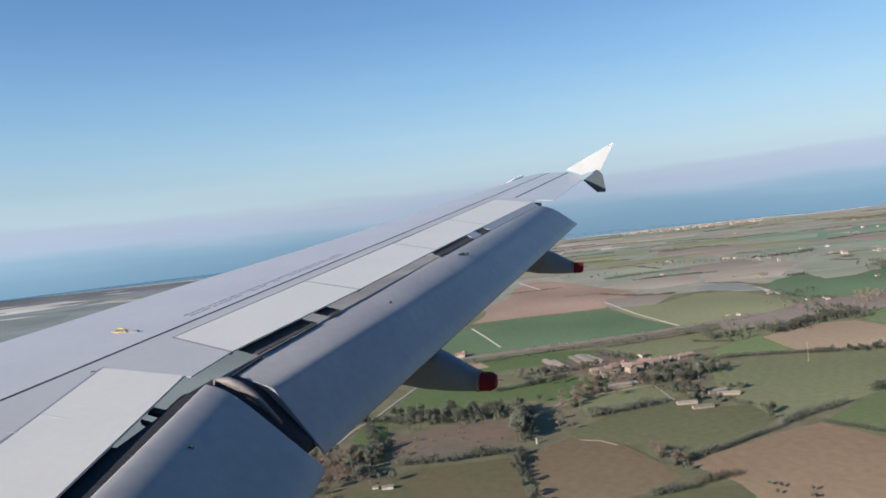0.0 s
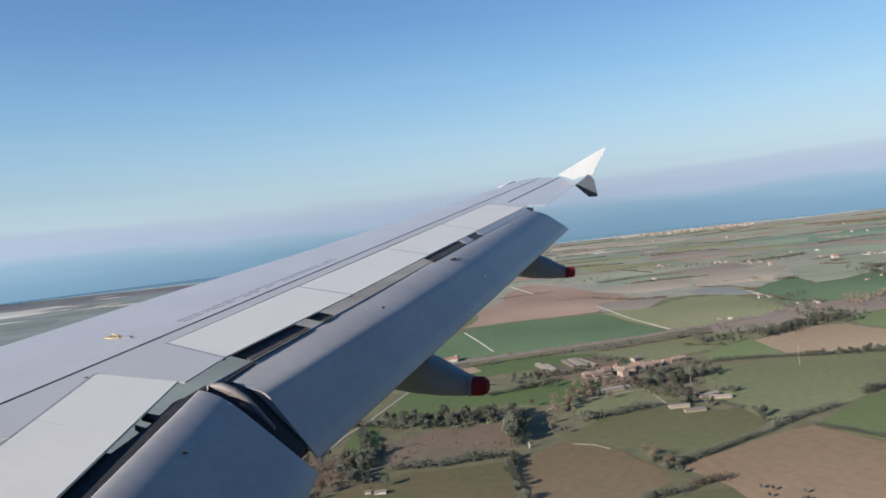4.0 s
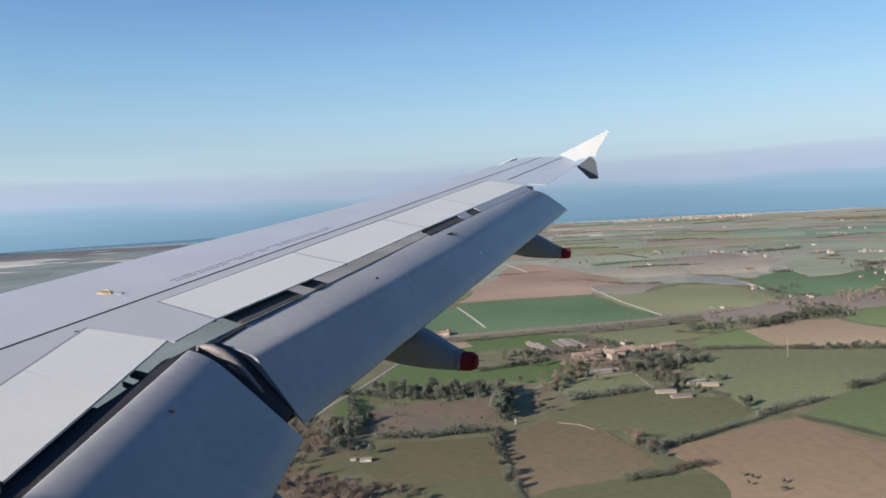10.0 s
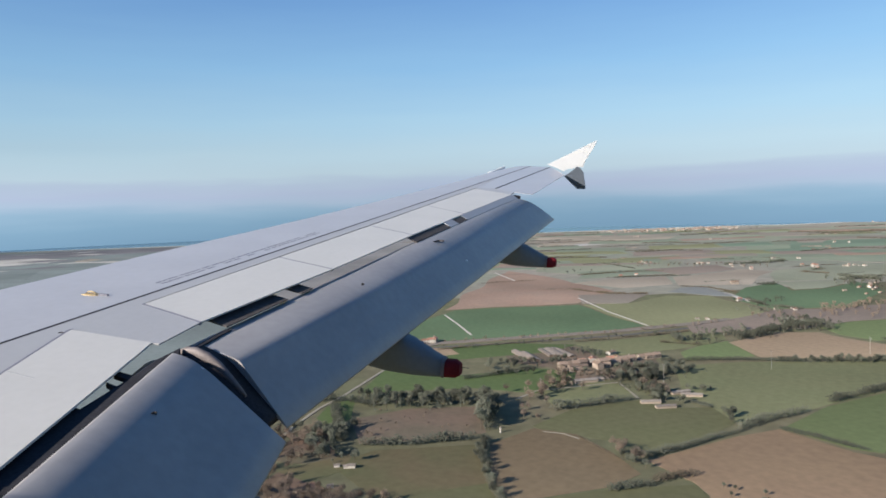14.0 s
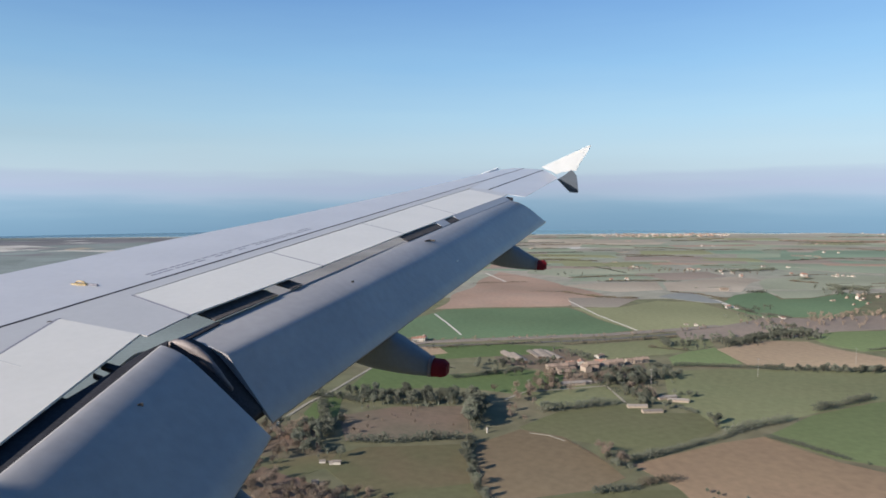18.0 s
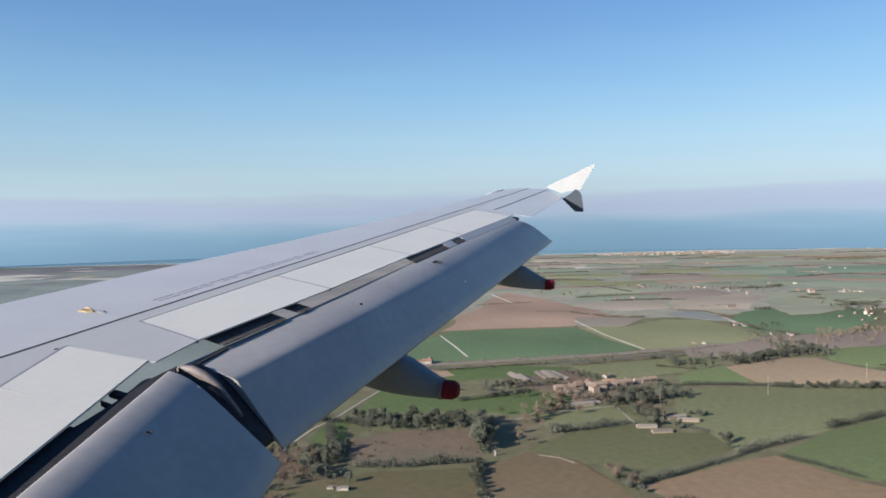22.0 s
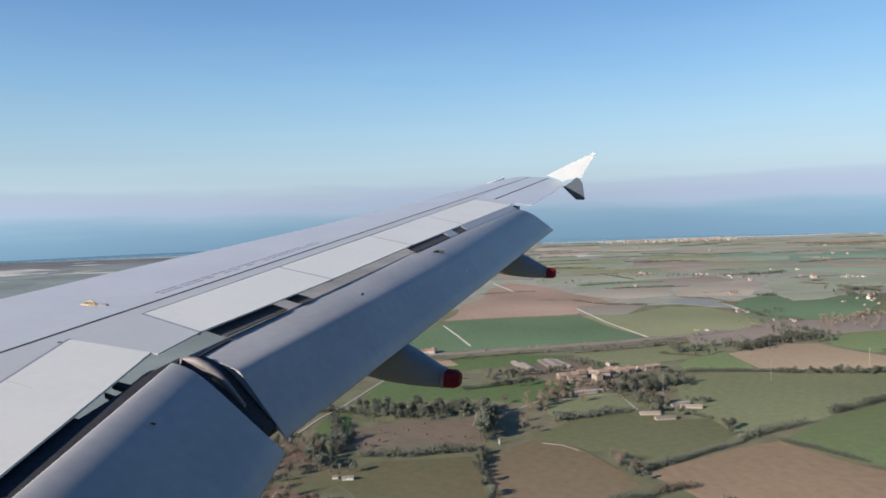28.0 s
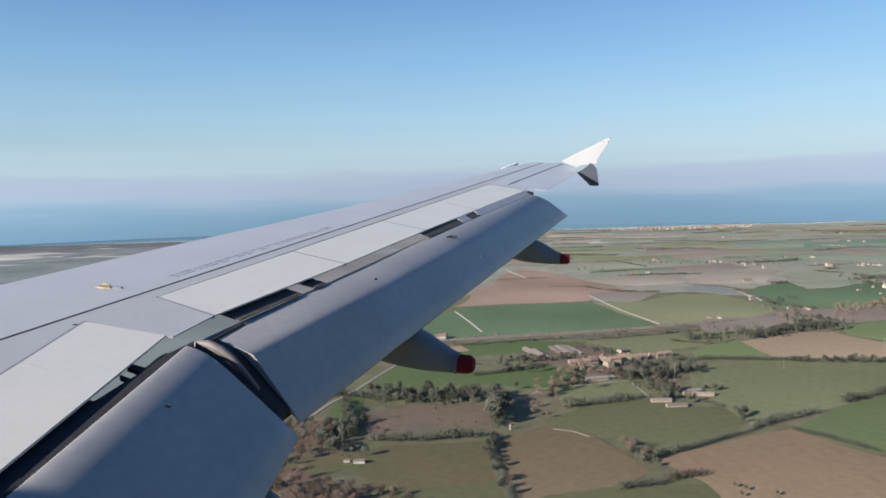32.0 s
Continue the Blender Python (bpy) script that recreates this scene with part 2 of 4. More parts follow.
GRAVEL = shader("pale_gravel", (0.27, 0.24, 0.19), (0.21, 0.19, 0.15), rough=0.95, scale=0.2)
CHALK = shader("white_chalk", (0.46, 0.43, 0.38), (0.40, 0.37, 0.33), rough=0.95, scale=0.2)
ASPHALT = shader("worn_asphalt", (0.085, 0.08, 0.08), (0.07, 0.066, 0.066), rough=0.9, scale=0.2)
BALLAST = shader("rail_ballast", (0.20, 0.165, 0.135), (0.16, 0.135, 0.11), rough=0.95, scale=0.2)
HEDGE_DARK = shader("evergreen_leaves", (0.080, 0.090, 0.066), (0.104, 0.102, 0.080), rough=0.8, scale=0.4, grain=0.35, random_mix=0.2, spec=0.2)
HEDGE_BARE = shader("bare_twigs", (0.135, 0.106, 0.078), (0.098, 0.084, 0.060), rough=0.9, scale=0.4, grain=0.3, random_mix=0.2, spec=0.2)


# ---- building helpers ----
def solid(bm, material, name, smooth=False):
    me = bpy.data.meshes.new(name)
    bm.normal_update()
    bm.to_mesh(me)
    bm.free()
    me.materials.append(material)
    if smooth:
        me.polygons.foreach_set("use_smooth", [len(p.vertices) < 5 for p in me.polygons])
    return me


def part(name, bm, material, parent, label="", smooth=False):
    """Links a bmesh as one mesh object under a thing or under a part."""
    ob = new(name, solid(bm, material, name, smooth))
    ob.parent = parent
    if label:
        tagged(ob, label)
    return ob


def prism(points, low, high, bevel=0.0, bm=None):
    """A flat plate: the outline in the plane, from height low to high."""
    bm = bm or bmesh.new()
    if sum(a[0] * b[1] - b[0] * a[1] for a, b in zip(points, points[1:] + points[:1])) < 0:
        points = points[::-1]
    bottom = [bm.verts.new((x, y, low)) for x, y in points]
    top = [bm.verts.new((x, y, high)) for x, y in points]
    bm.faces.new(top)
    bm.faces.new(bottom[::-1])
    k = len(points)
    for i in range(k):
        bm.faces.new((bottom[i], bottom[(i + 1) % k], top[(i + 1) % k], top[i]))
    if bevel:
        bmesh.ops.bevel(bm, geom=[e for e in bm.edges if all(v.co.z == high for v in e.verts)], offset=bevel, segments=2, affect="EDGES")
    return bm


def loft(rings, bm=None, closed=True, caps=True):
    """Skins a row of rings of equal length."""
    bm = bm or bmesh.new()
    vs = [[bm.verts.new(p) for p in ring] for ring in rings]
    k = len(rings[0])
    for a, b in zip(vs, vs[1:]):
        for i in range(k if closed else k - 1):
            bm.faces.new((a[i], a[(i + 1) % k], b[(i + 1) % k], b[i]))
    if caps and closed:
        bm.faces.new(vs[0][::-1])
        bm.faces.new(vs[-1])
    bmesh.ops.recalc_face_normals(bm, faces=bm.faces)
    return bm


def lerp_table(table, x):
    for (x0, y0), (x1, y1) in zip(table, table[1:]):
        if x <= x1:
            return y0 + (y1 - y0) * (x - x0) / (x1 - x0)
    return table[-1][1]


# ---- ground, sea and distance ----
bm = bmesh.new()
bmesh.ops.create_grid(bm, x_segments=24, y_segments=24, size=7000)
ground = tagged(new("ground", solid(bm, LAND, "ground")), "gently mottled olive and brown farmland plain", "ground", kind="structure")
flat = [(-7000, 1610), (-2100, 1428), (-420, 1512), (280, 1372), (980, 1484), (1960, 1344), (7000, 1540), (7000, 5040), (-7000, 5040)]
tagged(new("coastal_plain", solid(prism(flat, -0.3, 0.1), COAST_LAND, "coastal_plain")), "greyish coastal plain before the sea, paled by painted haze", "ground", kind="structure")
COAST = [(-7280, 3920), (-2520, 3976), (-1260, 4060), (-420, 4144), (490, 4214), (952, 4256), (1400, 4312), (1750, 4326), (2030, 4228), (3080, 4452), (7280, 4620)]
sea = new("water", solid(prism(COAST + [(7280, 5400), (-7280, 5400)], 0.3, 0.6), SEA, "water"))
tagged(sea, "calm blue sea beyond the flat coast", "sea", kind="structure")

SAND = shader("pale_beach_sand", (0.42, 0.39, 0.35), (0.36, 0.335, 0.30), rough=0.95, scale=0.01, grain=0.15, spec=0.1)
FOAM = shader("white_surf", (0.62, 0.64, 0.65), (0.48, 0.52, 0.55), rough=0.8, scale=0.02, grain=0.3)
FIELD_WORDS = {"grass": "green grass field between hedges", "wheat": "rich green winter wheat field", "soil": "bare ploughed brown earth field", "marsh": "low coastal marsh with wet grass", "scrub": "rough brown scrubland with dry grass"}
field_top = [0.12]


def field(kind, tone, *outline):
    """One field: a slab of its own crop or soil, a hand's breadth over the plain."""
    cx, cy = sum(p[0] for p in outline) / len(outline), sum(p[1] for p in outline) / len(outline)
    edge = []
    for a, b in zip(outline, outline[1:] + outline[:1]):       # field edges wander a little
        a, b = Vector(a), Vector(b)
        n = max(2, min(24, int((b - a).length / 25)))
        for i in range(n):
            q = a.lerp(b, i / n)
            sway = min(12, 1.1 + max(0, q.y - 490) * 0.01)
            edge.append((q.x + sway * noise.noise(Vector((q.x * 0.0064, q.y * 0.0064, 1))) * 2, q.y + sway * noise.noise(Vector((q.x * 0.0064, q.y * 0.0064, 7)))))
    outline = edge
    ob = new("field", solid(prism([(x - cx, y - cy) for x, y in outline], -0.3, field_top[0]), FIELD_MATS[kind, tone], "field"))
    field_top[0] += 0.005
    ob.location = (cx, cy, 0)
    tagged(ob, f"{tone} {FIELD_WORDS[kind]}", "field", "fields", "structure")


def ribbon(line, width, low, high):
    pts = [Vector(p) for p in line]
    left, right = [], []
    for i, p in enumerate(pts):
        d = (pts[min(i + 1, len(pts) - 1)] - pts[max(i - 1, 0)]).normalized()
        side = Vector((-d.y, d.x)) * width / 2
        left.append((p + side)[:])
        right.append((p - side)[:])
    bm = bmesh.new()
    rows = []
    for a, b in zip(left, right):
        rows.append([bm.verts.new((*a, low)), bm.verts.new((*a, high)), bm.verts.new((*b, high)), bm.verts.new((*b, low))])
    for r, s in zip(rows, rows[1:]):
        for i in range(3):
            bm.faces.new((r[i], r[i + 1], s[i + 1], s[i]))
    bmesh.ops.recalc_face_normals(bm, faces=bm.faces)
    return bm


def road(kind, width, *line):
    mat = {"gravel": GRAVEL, "chalk": CHALK, "rail": BALLAST, "asphalt": ASPHALT}[kind]
    words = {"gravel": "pale gravel farm track", "chalk": "straight whitish farm road between fields", "rail": "long straight brown ballast railway embankment", "asphalt": "narrow grey asphalt country road"}[kind]
    ob = new("road", solid(ribbon(line, width, 0.0, 0.9 if kind == "rail" else 0.42), mat, "road"))
    tagged(ob, words, "road", kind="structure")


field("grass", "meadow", (253, 797), (342, 805), (435, 795), (549, 778), (479, 676), (419, 669), (343, 631), (312, 612), (245, 587), (239, 591), (234, 633), (224, 686))
field("wheat", "bright", (269, 570), (340, 626), (419, 666), (479, 676), (349, 489), (325, 503), (300, 518))
field("soil", "brown", (141, 508), (225, 554), (266, 568), (297, 512), (337, 473), (262, 364), (143, 365), (165, 444), (162, 465))
field("grass", "olive", (69, 595), (115, 643), (179, 664), (192, 636), (234, 633), (238, 587), (189, 545), (143, 528), (126, 553), (78, 580))
field("soil", "dull", (29, 554), (69, 589), (102, 571), (120, 528), (130, 483), (102, 462), (53, 448), (36, 438), (24, 484))
field("grass", "olive", (25, 367), (36, 435), (53, 447), (101, 458), (162, 462), (164, 435), (140, 365))
field("grass", "dull", (-83, 529), (-67, 546), (20, 553), (22, 484), (28, 437), (25, 367), (-27, 367), (-52, 448), (-87, 503))
field("grass", "olive", (-48, 448), (-10, 465), (22, 475), (25, 367), (-21, 367))
field("soil", "rust", (-129, 559), (-123, 578), (-109, 568), (-99, 538), (-108, 525), (-120, 526))
field("soil", "rust", (-123, 479), (-122, 503), (-111, 497), (-92, 472), (-99, 459), (-112, 468))
field("scrub", "brown", (70, 892), (118, 921), (165, 916), (178, 848), (242, 853), (232, 774), (136, 732), (116, 804), (73, 840))
field("scrub", "brown", (-98, 630), (-46, 658), (24, 659), (27, 581), (-41, 563), (-81, 563))
field("grass", "bright", (-102, 721), (-85, 822), (-4, 780), (99, 805), (139, 781), (125, 706), (84, 699), (21, 727))
field("grass", "bright", (-136, 573), (-126, 672), (-102, 707), (-98, 634), (-112, 594))
field("grass", "dull", (-134, 507), (-101, 532), (-81, 554), (-83, 529), (-87, 503), (-108, 482))
field("scrub", "reddish", (-154, 533), (-139, 584), (-112, 594), (-94, 532), (-116, 521))
field("scrub", "reddish", (-148, 458), (-134, 507), (-104, 482), (-55, 440), (-43, 367), (-120, 368))
field("grass", "meadow", (88, 711), (133, 752), (174, 722), (176, 679), (116, 654), (95, 658))
field("grass", "bright", (-20, 945), (74, 956), (165, 931), (129, 889), (10, 861), (-36, 868))
field("wheat", "young", (281, 865), (319, 900), (365, 924), (367, 832), (274, 822))
field("soil", "light", (363, 913), (452, 972), (510, 962), (526, 918), (581, 825), (559, 791), (371, 825))
field("wheat", "young", (526, 1007), (589, 1032), (741, 1054), (644, 914), (557, 896), (531, 941))
field("grass", "meadow", (165, 931), (293, 973), (386, 1012), (368, 931), (288, 885), (209, 861))
field("wheat", "deep", (-80, 1021), (-52, 1159), (6, 1261), (235, 1285), (294, 1051), (249, 1026), (95, 1001), (-20, 984))
field("soil", "reddish", (-15, 1270), (57, 1547), (160, 1946), (294, 1665), (335, 1456), (237, 1306), (122, 1291))
field("scrub", "ashen", (258, 1425), (402, 1400), (321, 1281), (245, 1299))
field("grass", "straw", (245, 1278), (333, 1288), (431, 1366), (508, 1347), (515, 1176), (498, 1093), (430, 1057), (298, 1051))
field("wheat", "deep", (522, 1287), (606, 1450), (693, 1512), (683, 1378), (746, 1390), (874, 1502), (829, 1330), (673, 1163), (542, 1169), (529, 1205))
field("grass", "pale", (699, 1522), (883, 1532), (756, 1407), (693, 1393))
field("soil", "pale", (547, 1673), (764, 1814), (801, 1732), (634, 1495), (505, 1522))
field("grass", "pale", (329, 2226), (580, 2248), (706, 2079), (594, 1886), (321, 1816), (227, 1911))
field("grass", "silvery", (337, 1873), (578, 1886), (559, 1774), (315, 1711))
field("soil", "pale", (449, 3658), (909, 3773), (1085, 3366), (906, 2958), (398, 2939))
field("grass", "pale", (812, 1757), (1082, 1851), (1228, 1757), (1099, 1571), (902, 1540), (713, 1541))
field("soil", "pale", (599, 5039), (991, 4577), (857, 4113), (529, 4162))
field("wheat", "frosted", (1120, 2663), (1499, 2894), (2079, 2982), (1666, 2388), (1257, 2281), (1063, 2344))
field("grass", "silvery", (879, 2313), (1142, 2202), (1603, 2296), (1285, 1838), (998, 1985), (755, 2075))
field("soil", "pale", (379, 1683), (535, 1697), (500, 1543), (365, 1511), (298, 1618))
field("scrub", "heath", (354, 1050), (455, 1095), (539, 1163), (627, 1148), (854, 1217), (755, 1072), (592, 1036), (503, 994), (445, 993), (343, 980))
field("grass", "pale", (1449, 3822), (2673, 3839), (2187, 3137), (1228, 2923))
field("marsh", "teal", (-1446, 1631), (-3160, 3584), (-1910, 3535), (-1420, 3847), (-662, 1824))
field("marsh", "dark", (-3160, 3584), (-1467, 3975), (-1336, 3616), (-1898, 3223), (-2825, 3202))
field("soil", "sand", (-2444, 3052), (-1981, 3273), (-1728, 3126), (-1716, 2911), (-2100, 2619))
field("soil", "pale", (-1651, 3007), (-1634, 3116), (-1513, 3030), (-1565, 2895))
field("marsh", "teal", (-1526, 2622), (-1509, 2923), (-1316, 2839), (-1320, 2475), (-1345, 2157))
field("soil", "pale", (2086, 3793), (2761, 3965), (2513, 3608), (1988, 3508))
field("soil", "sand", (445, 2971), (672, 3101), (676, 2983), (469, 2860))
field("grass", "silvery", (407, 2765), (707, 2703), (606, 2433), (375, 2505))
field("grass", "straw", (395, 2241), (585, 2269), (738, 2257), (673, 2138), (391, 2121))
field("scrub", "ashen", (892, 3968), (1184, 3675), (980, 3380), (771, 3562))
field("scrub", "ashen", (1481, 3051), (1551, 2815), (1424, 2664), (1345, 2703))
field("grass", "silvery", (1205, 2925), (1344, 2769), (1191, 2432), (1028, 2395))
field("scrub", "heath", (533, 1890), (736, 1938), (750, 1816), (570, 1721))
# The next two are farmland, toned to suit the view through the flap slot.
field("marsh", "teal", (-375, 623), (-587, 956), (-554, 1399), (-405, 1572), (-244, 1123), (-242, 762))
field("marsh", "grey", (-405, 1572), (-328, 4292), (-88, 4578), (-8, 2841), (-241, 1308))
field("soil", "light", (-35, 938), (-4, 932), (11, 893), (-32, 875))
# the country passed earlier: a tile-roofed village, the main road and the fields about it
field("wheat", "bright", (676, 756), (716, 820), (761, 796), (746, 649), (663, 647))
field("wheat", "bright", (788, 779), (893, 753), (890, 709), (821, 701), (766, 690))
field("soil", "brown", (762, 643), (767, 678), (912, 709), (908, 683), (834, 660))
field("grass", "olive", (860, 885), (914, 888), (891, 780), (760, 824))
field("grass", "meadow", (968, 947), (1072, 1071), (1157, 1022), (1032, 917))
field("scrub", "brown", (952, 827), (1007, 827), (1059, 740), (1022, 683), (972, 713))
road("asphalt", 16, (646, 649), (659, 725), (679, 796), (722, 858), (787, 878), (895, 936), (964, 980), (1000, 1051), (1021, 1147))
road("asphalt", 7, (926, 936), (960, 925), (1010, 905), (1080, 890))
# the country reached later: a hamlet with its tower, white-roofed barns and small fields
field("wheat", "bright", (-413, 420), (-300, 518), (-265, 418), (-329, 373), (-405, 371))
field("grass", "meadow", (-516, 442), (-332, 553), (-316, 519), (-406, 443), (-465, 423))
field("soil", "light", (-692, 380), (-624, 389), (-559, 315), (-565, 291), (-660, 310))
field("soil", "rust", (-570, 508), (-413, 584), (-404, 526), (-528, 477))
road("gravel", 5, (-604, 520), (-550, 458), (-502, 403))
tagged(new("beach", solid(ribbon([(x, y - 18) for x, y in COAST], 34, 0.0, 0.62), SAND, "beach")), "narrow pale sand beach along the sea", "beach", kind="structure")
tagged(new("surf", solid(ribbon([(x, y + 6) for x, y in COAST], 14, 0.3, 0.72), FOAM, "surf")), "thin white line of surf at the beach", "surf", kind="structure")
random.seed(14)
for i in range(44):                  # pools, sand and dark reed beds of the coastal marsh
    y = random.uniform(2500, 3880)
    x = -random.uniform(0.28, 0.72) * y
    w, d, turn = y * random.uniform(0.012, 0.05), y * random.uniform(0.006, 0.02), random.uniform(-0.1, 0.3)
    kind, tone = random.choice((("marsh", "dark"), ("marsh", "dark"), ("marsh", "dark"), ("marsh", "grey"), ("marsh", "teal"), ("soil", "sand")))
    field(kind, tone, *[(x + a * w + turn * b * d, y + b * d + turn * a * w) for a, b in ((-1, -0.5), (0.2, -1), (1.1, 0.2), (-0.3, 1))])
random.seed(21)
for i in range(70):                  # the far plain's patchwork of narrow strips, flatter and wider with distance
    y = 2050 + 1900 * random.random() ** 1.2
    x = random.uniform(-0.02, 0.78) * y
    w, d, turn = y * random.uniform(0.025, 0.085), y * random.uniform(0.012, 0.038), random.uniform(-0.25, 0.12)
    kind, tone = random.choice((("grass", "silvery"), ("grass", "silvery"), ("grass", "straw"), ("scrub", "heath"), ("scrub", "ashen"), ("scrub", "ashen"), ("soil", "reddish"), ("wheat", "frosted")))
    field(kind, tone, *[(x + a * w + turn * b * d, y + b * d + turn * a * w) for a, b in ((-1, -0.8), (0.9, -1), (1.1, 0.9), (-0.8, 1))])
road("gravel", 3.4, (-151, 573), (-146, 615), (-133, 668), (-115, 713), (-94, 783), (-81, 825))
road("rail", 18.2, (-66, 938), (-20, 967), (94, 988), (246, 1016), (360, 1054), (437, 1085))
road("asphalt", 7, (-64, 917), (-20, 941), (91, 956), (238, 983), (349, 1022))
road("chalk", 3.4, (252, 1375), (270, 1198), (298, 1051))
road("chalk", 3.1, (-13, 1217), (10, 1113), (28, 1021))
road("chalk", 9.8, (529, 1436), (545, 1368), (542, 1257))
road("chalk", 4.9, (122, 1918), (158, 1708))
road("gravel", 1.5, (74, 580), (90, 573), (101, 559))
road("gravel", 2.8, (62, 680), (84, 707), (175, 731), (179, 668))
road("gravel", 9.8, (1050, 2089), (1086, 1912), (1246, 1782))
road("gravel", 7, (706, 1511), (704, 1445))
# Glowing backdrop that carries the painted sea, haze and sky.
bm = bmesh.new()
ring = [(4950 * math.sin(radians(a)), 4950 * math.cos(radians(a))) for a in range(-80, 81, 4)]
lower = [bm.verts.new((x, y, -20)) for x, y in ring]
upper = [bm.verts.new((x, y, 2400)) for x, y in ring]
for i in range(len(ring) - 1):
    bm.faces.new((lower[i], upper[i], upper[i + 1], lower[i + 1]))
tagged(new("backdrop", solid(bm, HAZE, "backdrop")), "glowing backdrop painted with far sea, mauve haze and low sky", "haze", kind="structure")

# ---- the wing ----
WING = Matrix(((0.30989, 0.94896, 0.05861, -2.7211), (0.94494, -0.30058, -0.12942, 4.2209), (0.10520, -0.09549, 0.98986, CAMERA_HEIGHT - 0.7519), (0, 0, 0, 1)))
wing = new("airliner")
wing.matrix_world = WING
tagged(wing, "pale grey airliner wing with lowered flaps and tip fence", "aircraft")
LEADING = [(-6, -1.55), (0.96, -1.14), (2.43, -1.056), (4.69, -0.86), (8.18, -0.66), (10.97, -0.54), (13.9, -0.50), (15.2, -0.44), (15.9, -0.32), (16.3, -0.1)]
rings = []
for u in [-6 + 0.5 * i for i in range(44)] + [15.9, 16.1]:
    le = lerp_table(LEADING, u)
    t = 0.012 * max(0, 17 - u)
    rings.append([(u, 0.004, 0), (u, le * 0.5, 0), (u, le + 0.05, -0.004), (u, le, -0.02), (u, le - 0.025, -0.05), (u, le - 0.02, -0.10), (u, le * 0.5, -0.12 - t), (u, 0.004, -0.12 - t)])
part("main_skin", loft(rings), WING_GREY, wing, "smooth lavender-grey upper wing skin")


def strip(u0, u1, v0, v1, w0, w1, bevel=0.0):
    return prism([(u0, v0), (u1, v0), (u1, v1), (u0, v1)], w0, w1, bevel)


part("hinge_gap", strip(-6, 16.1, 0.004, 0.028, -0.10, 0.0025), SEAL_AND_SHADE, wing, "dark hinge line gap")
for u0, u1 in ((0.88, 1.66), (1.86, 2.04)):
    part("cove_panel", loft([[(u + 0.06, 0.5, -0.03), (u + 0.06, 0.5, -0.012), (u - 0.04, 0.93 + 0.022 * u, -0.05), (u - 0.04, 0.93 + 0.022 * u, -0.058)] for u in (u0, u1)]), COVE_DARK, wing, "dark plate across the open flap slot")
# The two dark plates stand in for the shade of open slits.
for u0, u1, mat, words in ((4.36, 5.56, COVE_DARK, "dark plate across the open flap slot"), (5.56, 5.88, PANEL_GREY, "grey plate closing the outer flap slot"),
                           (5.88, 6.27, COVE_DARK, "dark plate across the open flap slot"), (6.27, 9.12, PANEL_GREY, "grey plate closing the outer flap slot")):
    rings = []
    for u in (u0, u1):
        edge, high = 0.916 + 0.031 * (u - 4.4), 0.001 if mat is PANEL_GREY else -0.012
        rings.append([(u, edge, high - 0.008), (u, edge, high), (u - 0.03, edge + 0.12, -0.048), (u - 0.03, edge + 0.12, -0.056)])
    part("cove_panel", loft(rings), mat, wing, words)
# Black plates put the spoiler's shade on the flap nose into colour.
part("cove_panel", prism([(-6, 0.06), (-0.5, 0.06), (-0.583, 1.20), (-0.583, 1.31), (-6, 3.03)], -0.22, -0.034), SEAL_AND_SHADE, wing, "black slot structure, widened to paint shade on the flap")
part("flap_nose", prism([(0.33, 0.977), (0.102, 0.986), (-0.172, 1.049), (-0.581, 1.117), (-0.581, 1.31), (-0.172, 1.185), (0.102, 1.10), (0.20, 1.06)], -0.10, -0.034), SEAL_AND_SHADE, wing, "black plate put in for shade on the flap nose")
part("flap_nose", prism([(0.86, 0.935), (0.541, 0.962), (0.33, 0.98), (0.24, 1.03), (0.541, 0.995), (0.86, 0.975)], -0.11, -0.072), SEAL_AND_SHADE, wing, "black plate put in for shade on the flap nose")
part("fixed_panel", prism([(-6, 0.028), (12.6, 0.028), (9.95, 0.20), (0.93, 0.17), (0.72, 0.83), (0.26, 0.88), (0.28, 0.175), (-0.35, 0.41), (-6, 2.3)], -0.008, 0.0008), PANEL_GREY, wing, "matt grey fixed panel aft of the rear spar")
for inner, outer in ((((0.94, 0.185), (0.73, 0.83)), ((2.75, 0.20), (2.50, 0.90))), (((2.765, 0.20), (2.515, 0.90)), ((4.86, 0.215), (4.50, 0.925))),
                     (((4.875, 0.215), (4.515, 0.926)), ((7.0, 0.215), (6.44, 0.975))), (((7.015, 0.215), (6.455, 0.976)), ((9.7, 0.225), (9.1, 1.06)))):
    part("spoiler", prism([inner[0], outer[0], outer[1], inner[1]], -0.010, 0.002), SPOILER_WHITE, wing, "pale retracted spoiler panel")
for (u0, v0), (u1, v1) in (((2.757, 0.20), (2.507, 0.90)), ((4.867, 0.215), (4.507, 0.92)), ((7.007, 0.215), (6.447, 0.97)), ((0.931, 0.17), (0.722, 0.83))):
    part("panel_seam", prism([(u0 - 0.011, v0), (u0 + 0.011, v0), (u1 + 0.011, v1), (u1 - 0.011, v1)], -0.02, 0.0023), MARKING, wing, "thin dark seam between panels")
inboard_spoiler = part("inboard_spoiler", prism([(0.27, 0.185), (0.262, 0.825), (-1.27, 1.355), (-1.235, 0.755), (-0.36, 0.425)], -0.010, 0.003), SPOILER_WHITE, wing, "pale inboard spoiler panel")
part("panel_seam", prism([(-0.412, 0.455), (-0.404, 0.455), (-0.424, 0.66), (-0.430, 0.66)], 0.0, 0.0042), PANEL_GREY, inboard_spoiler, "short grey seam on the spoiler")
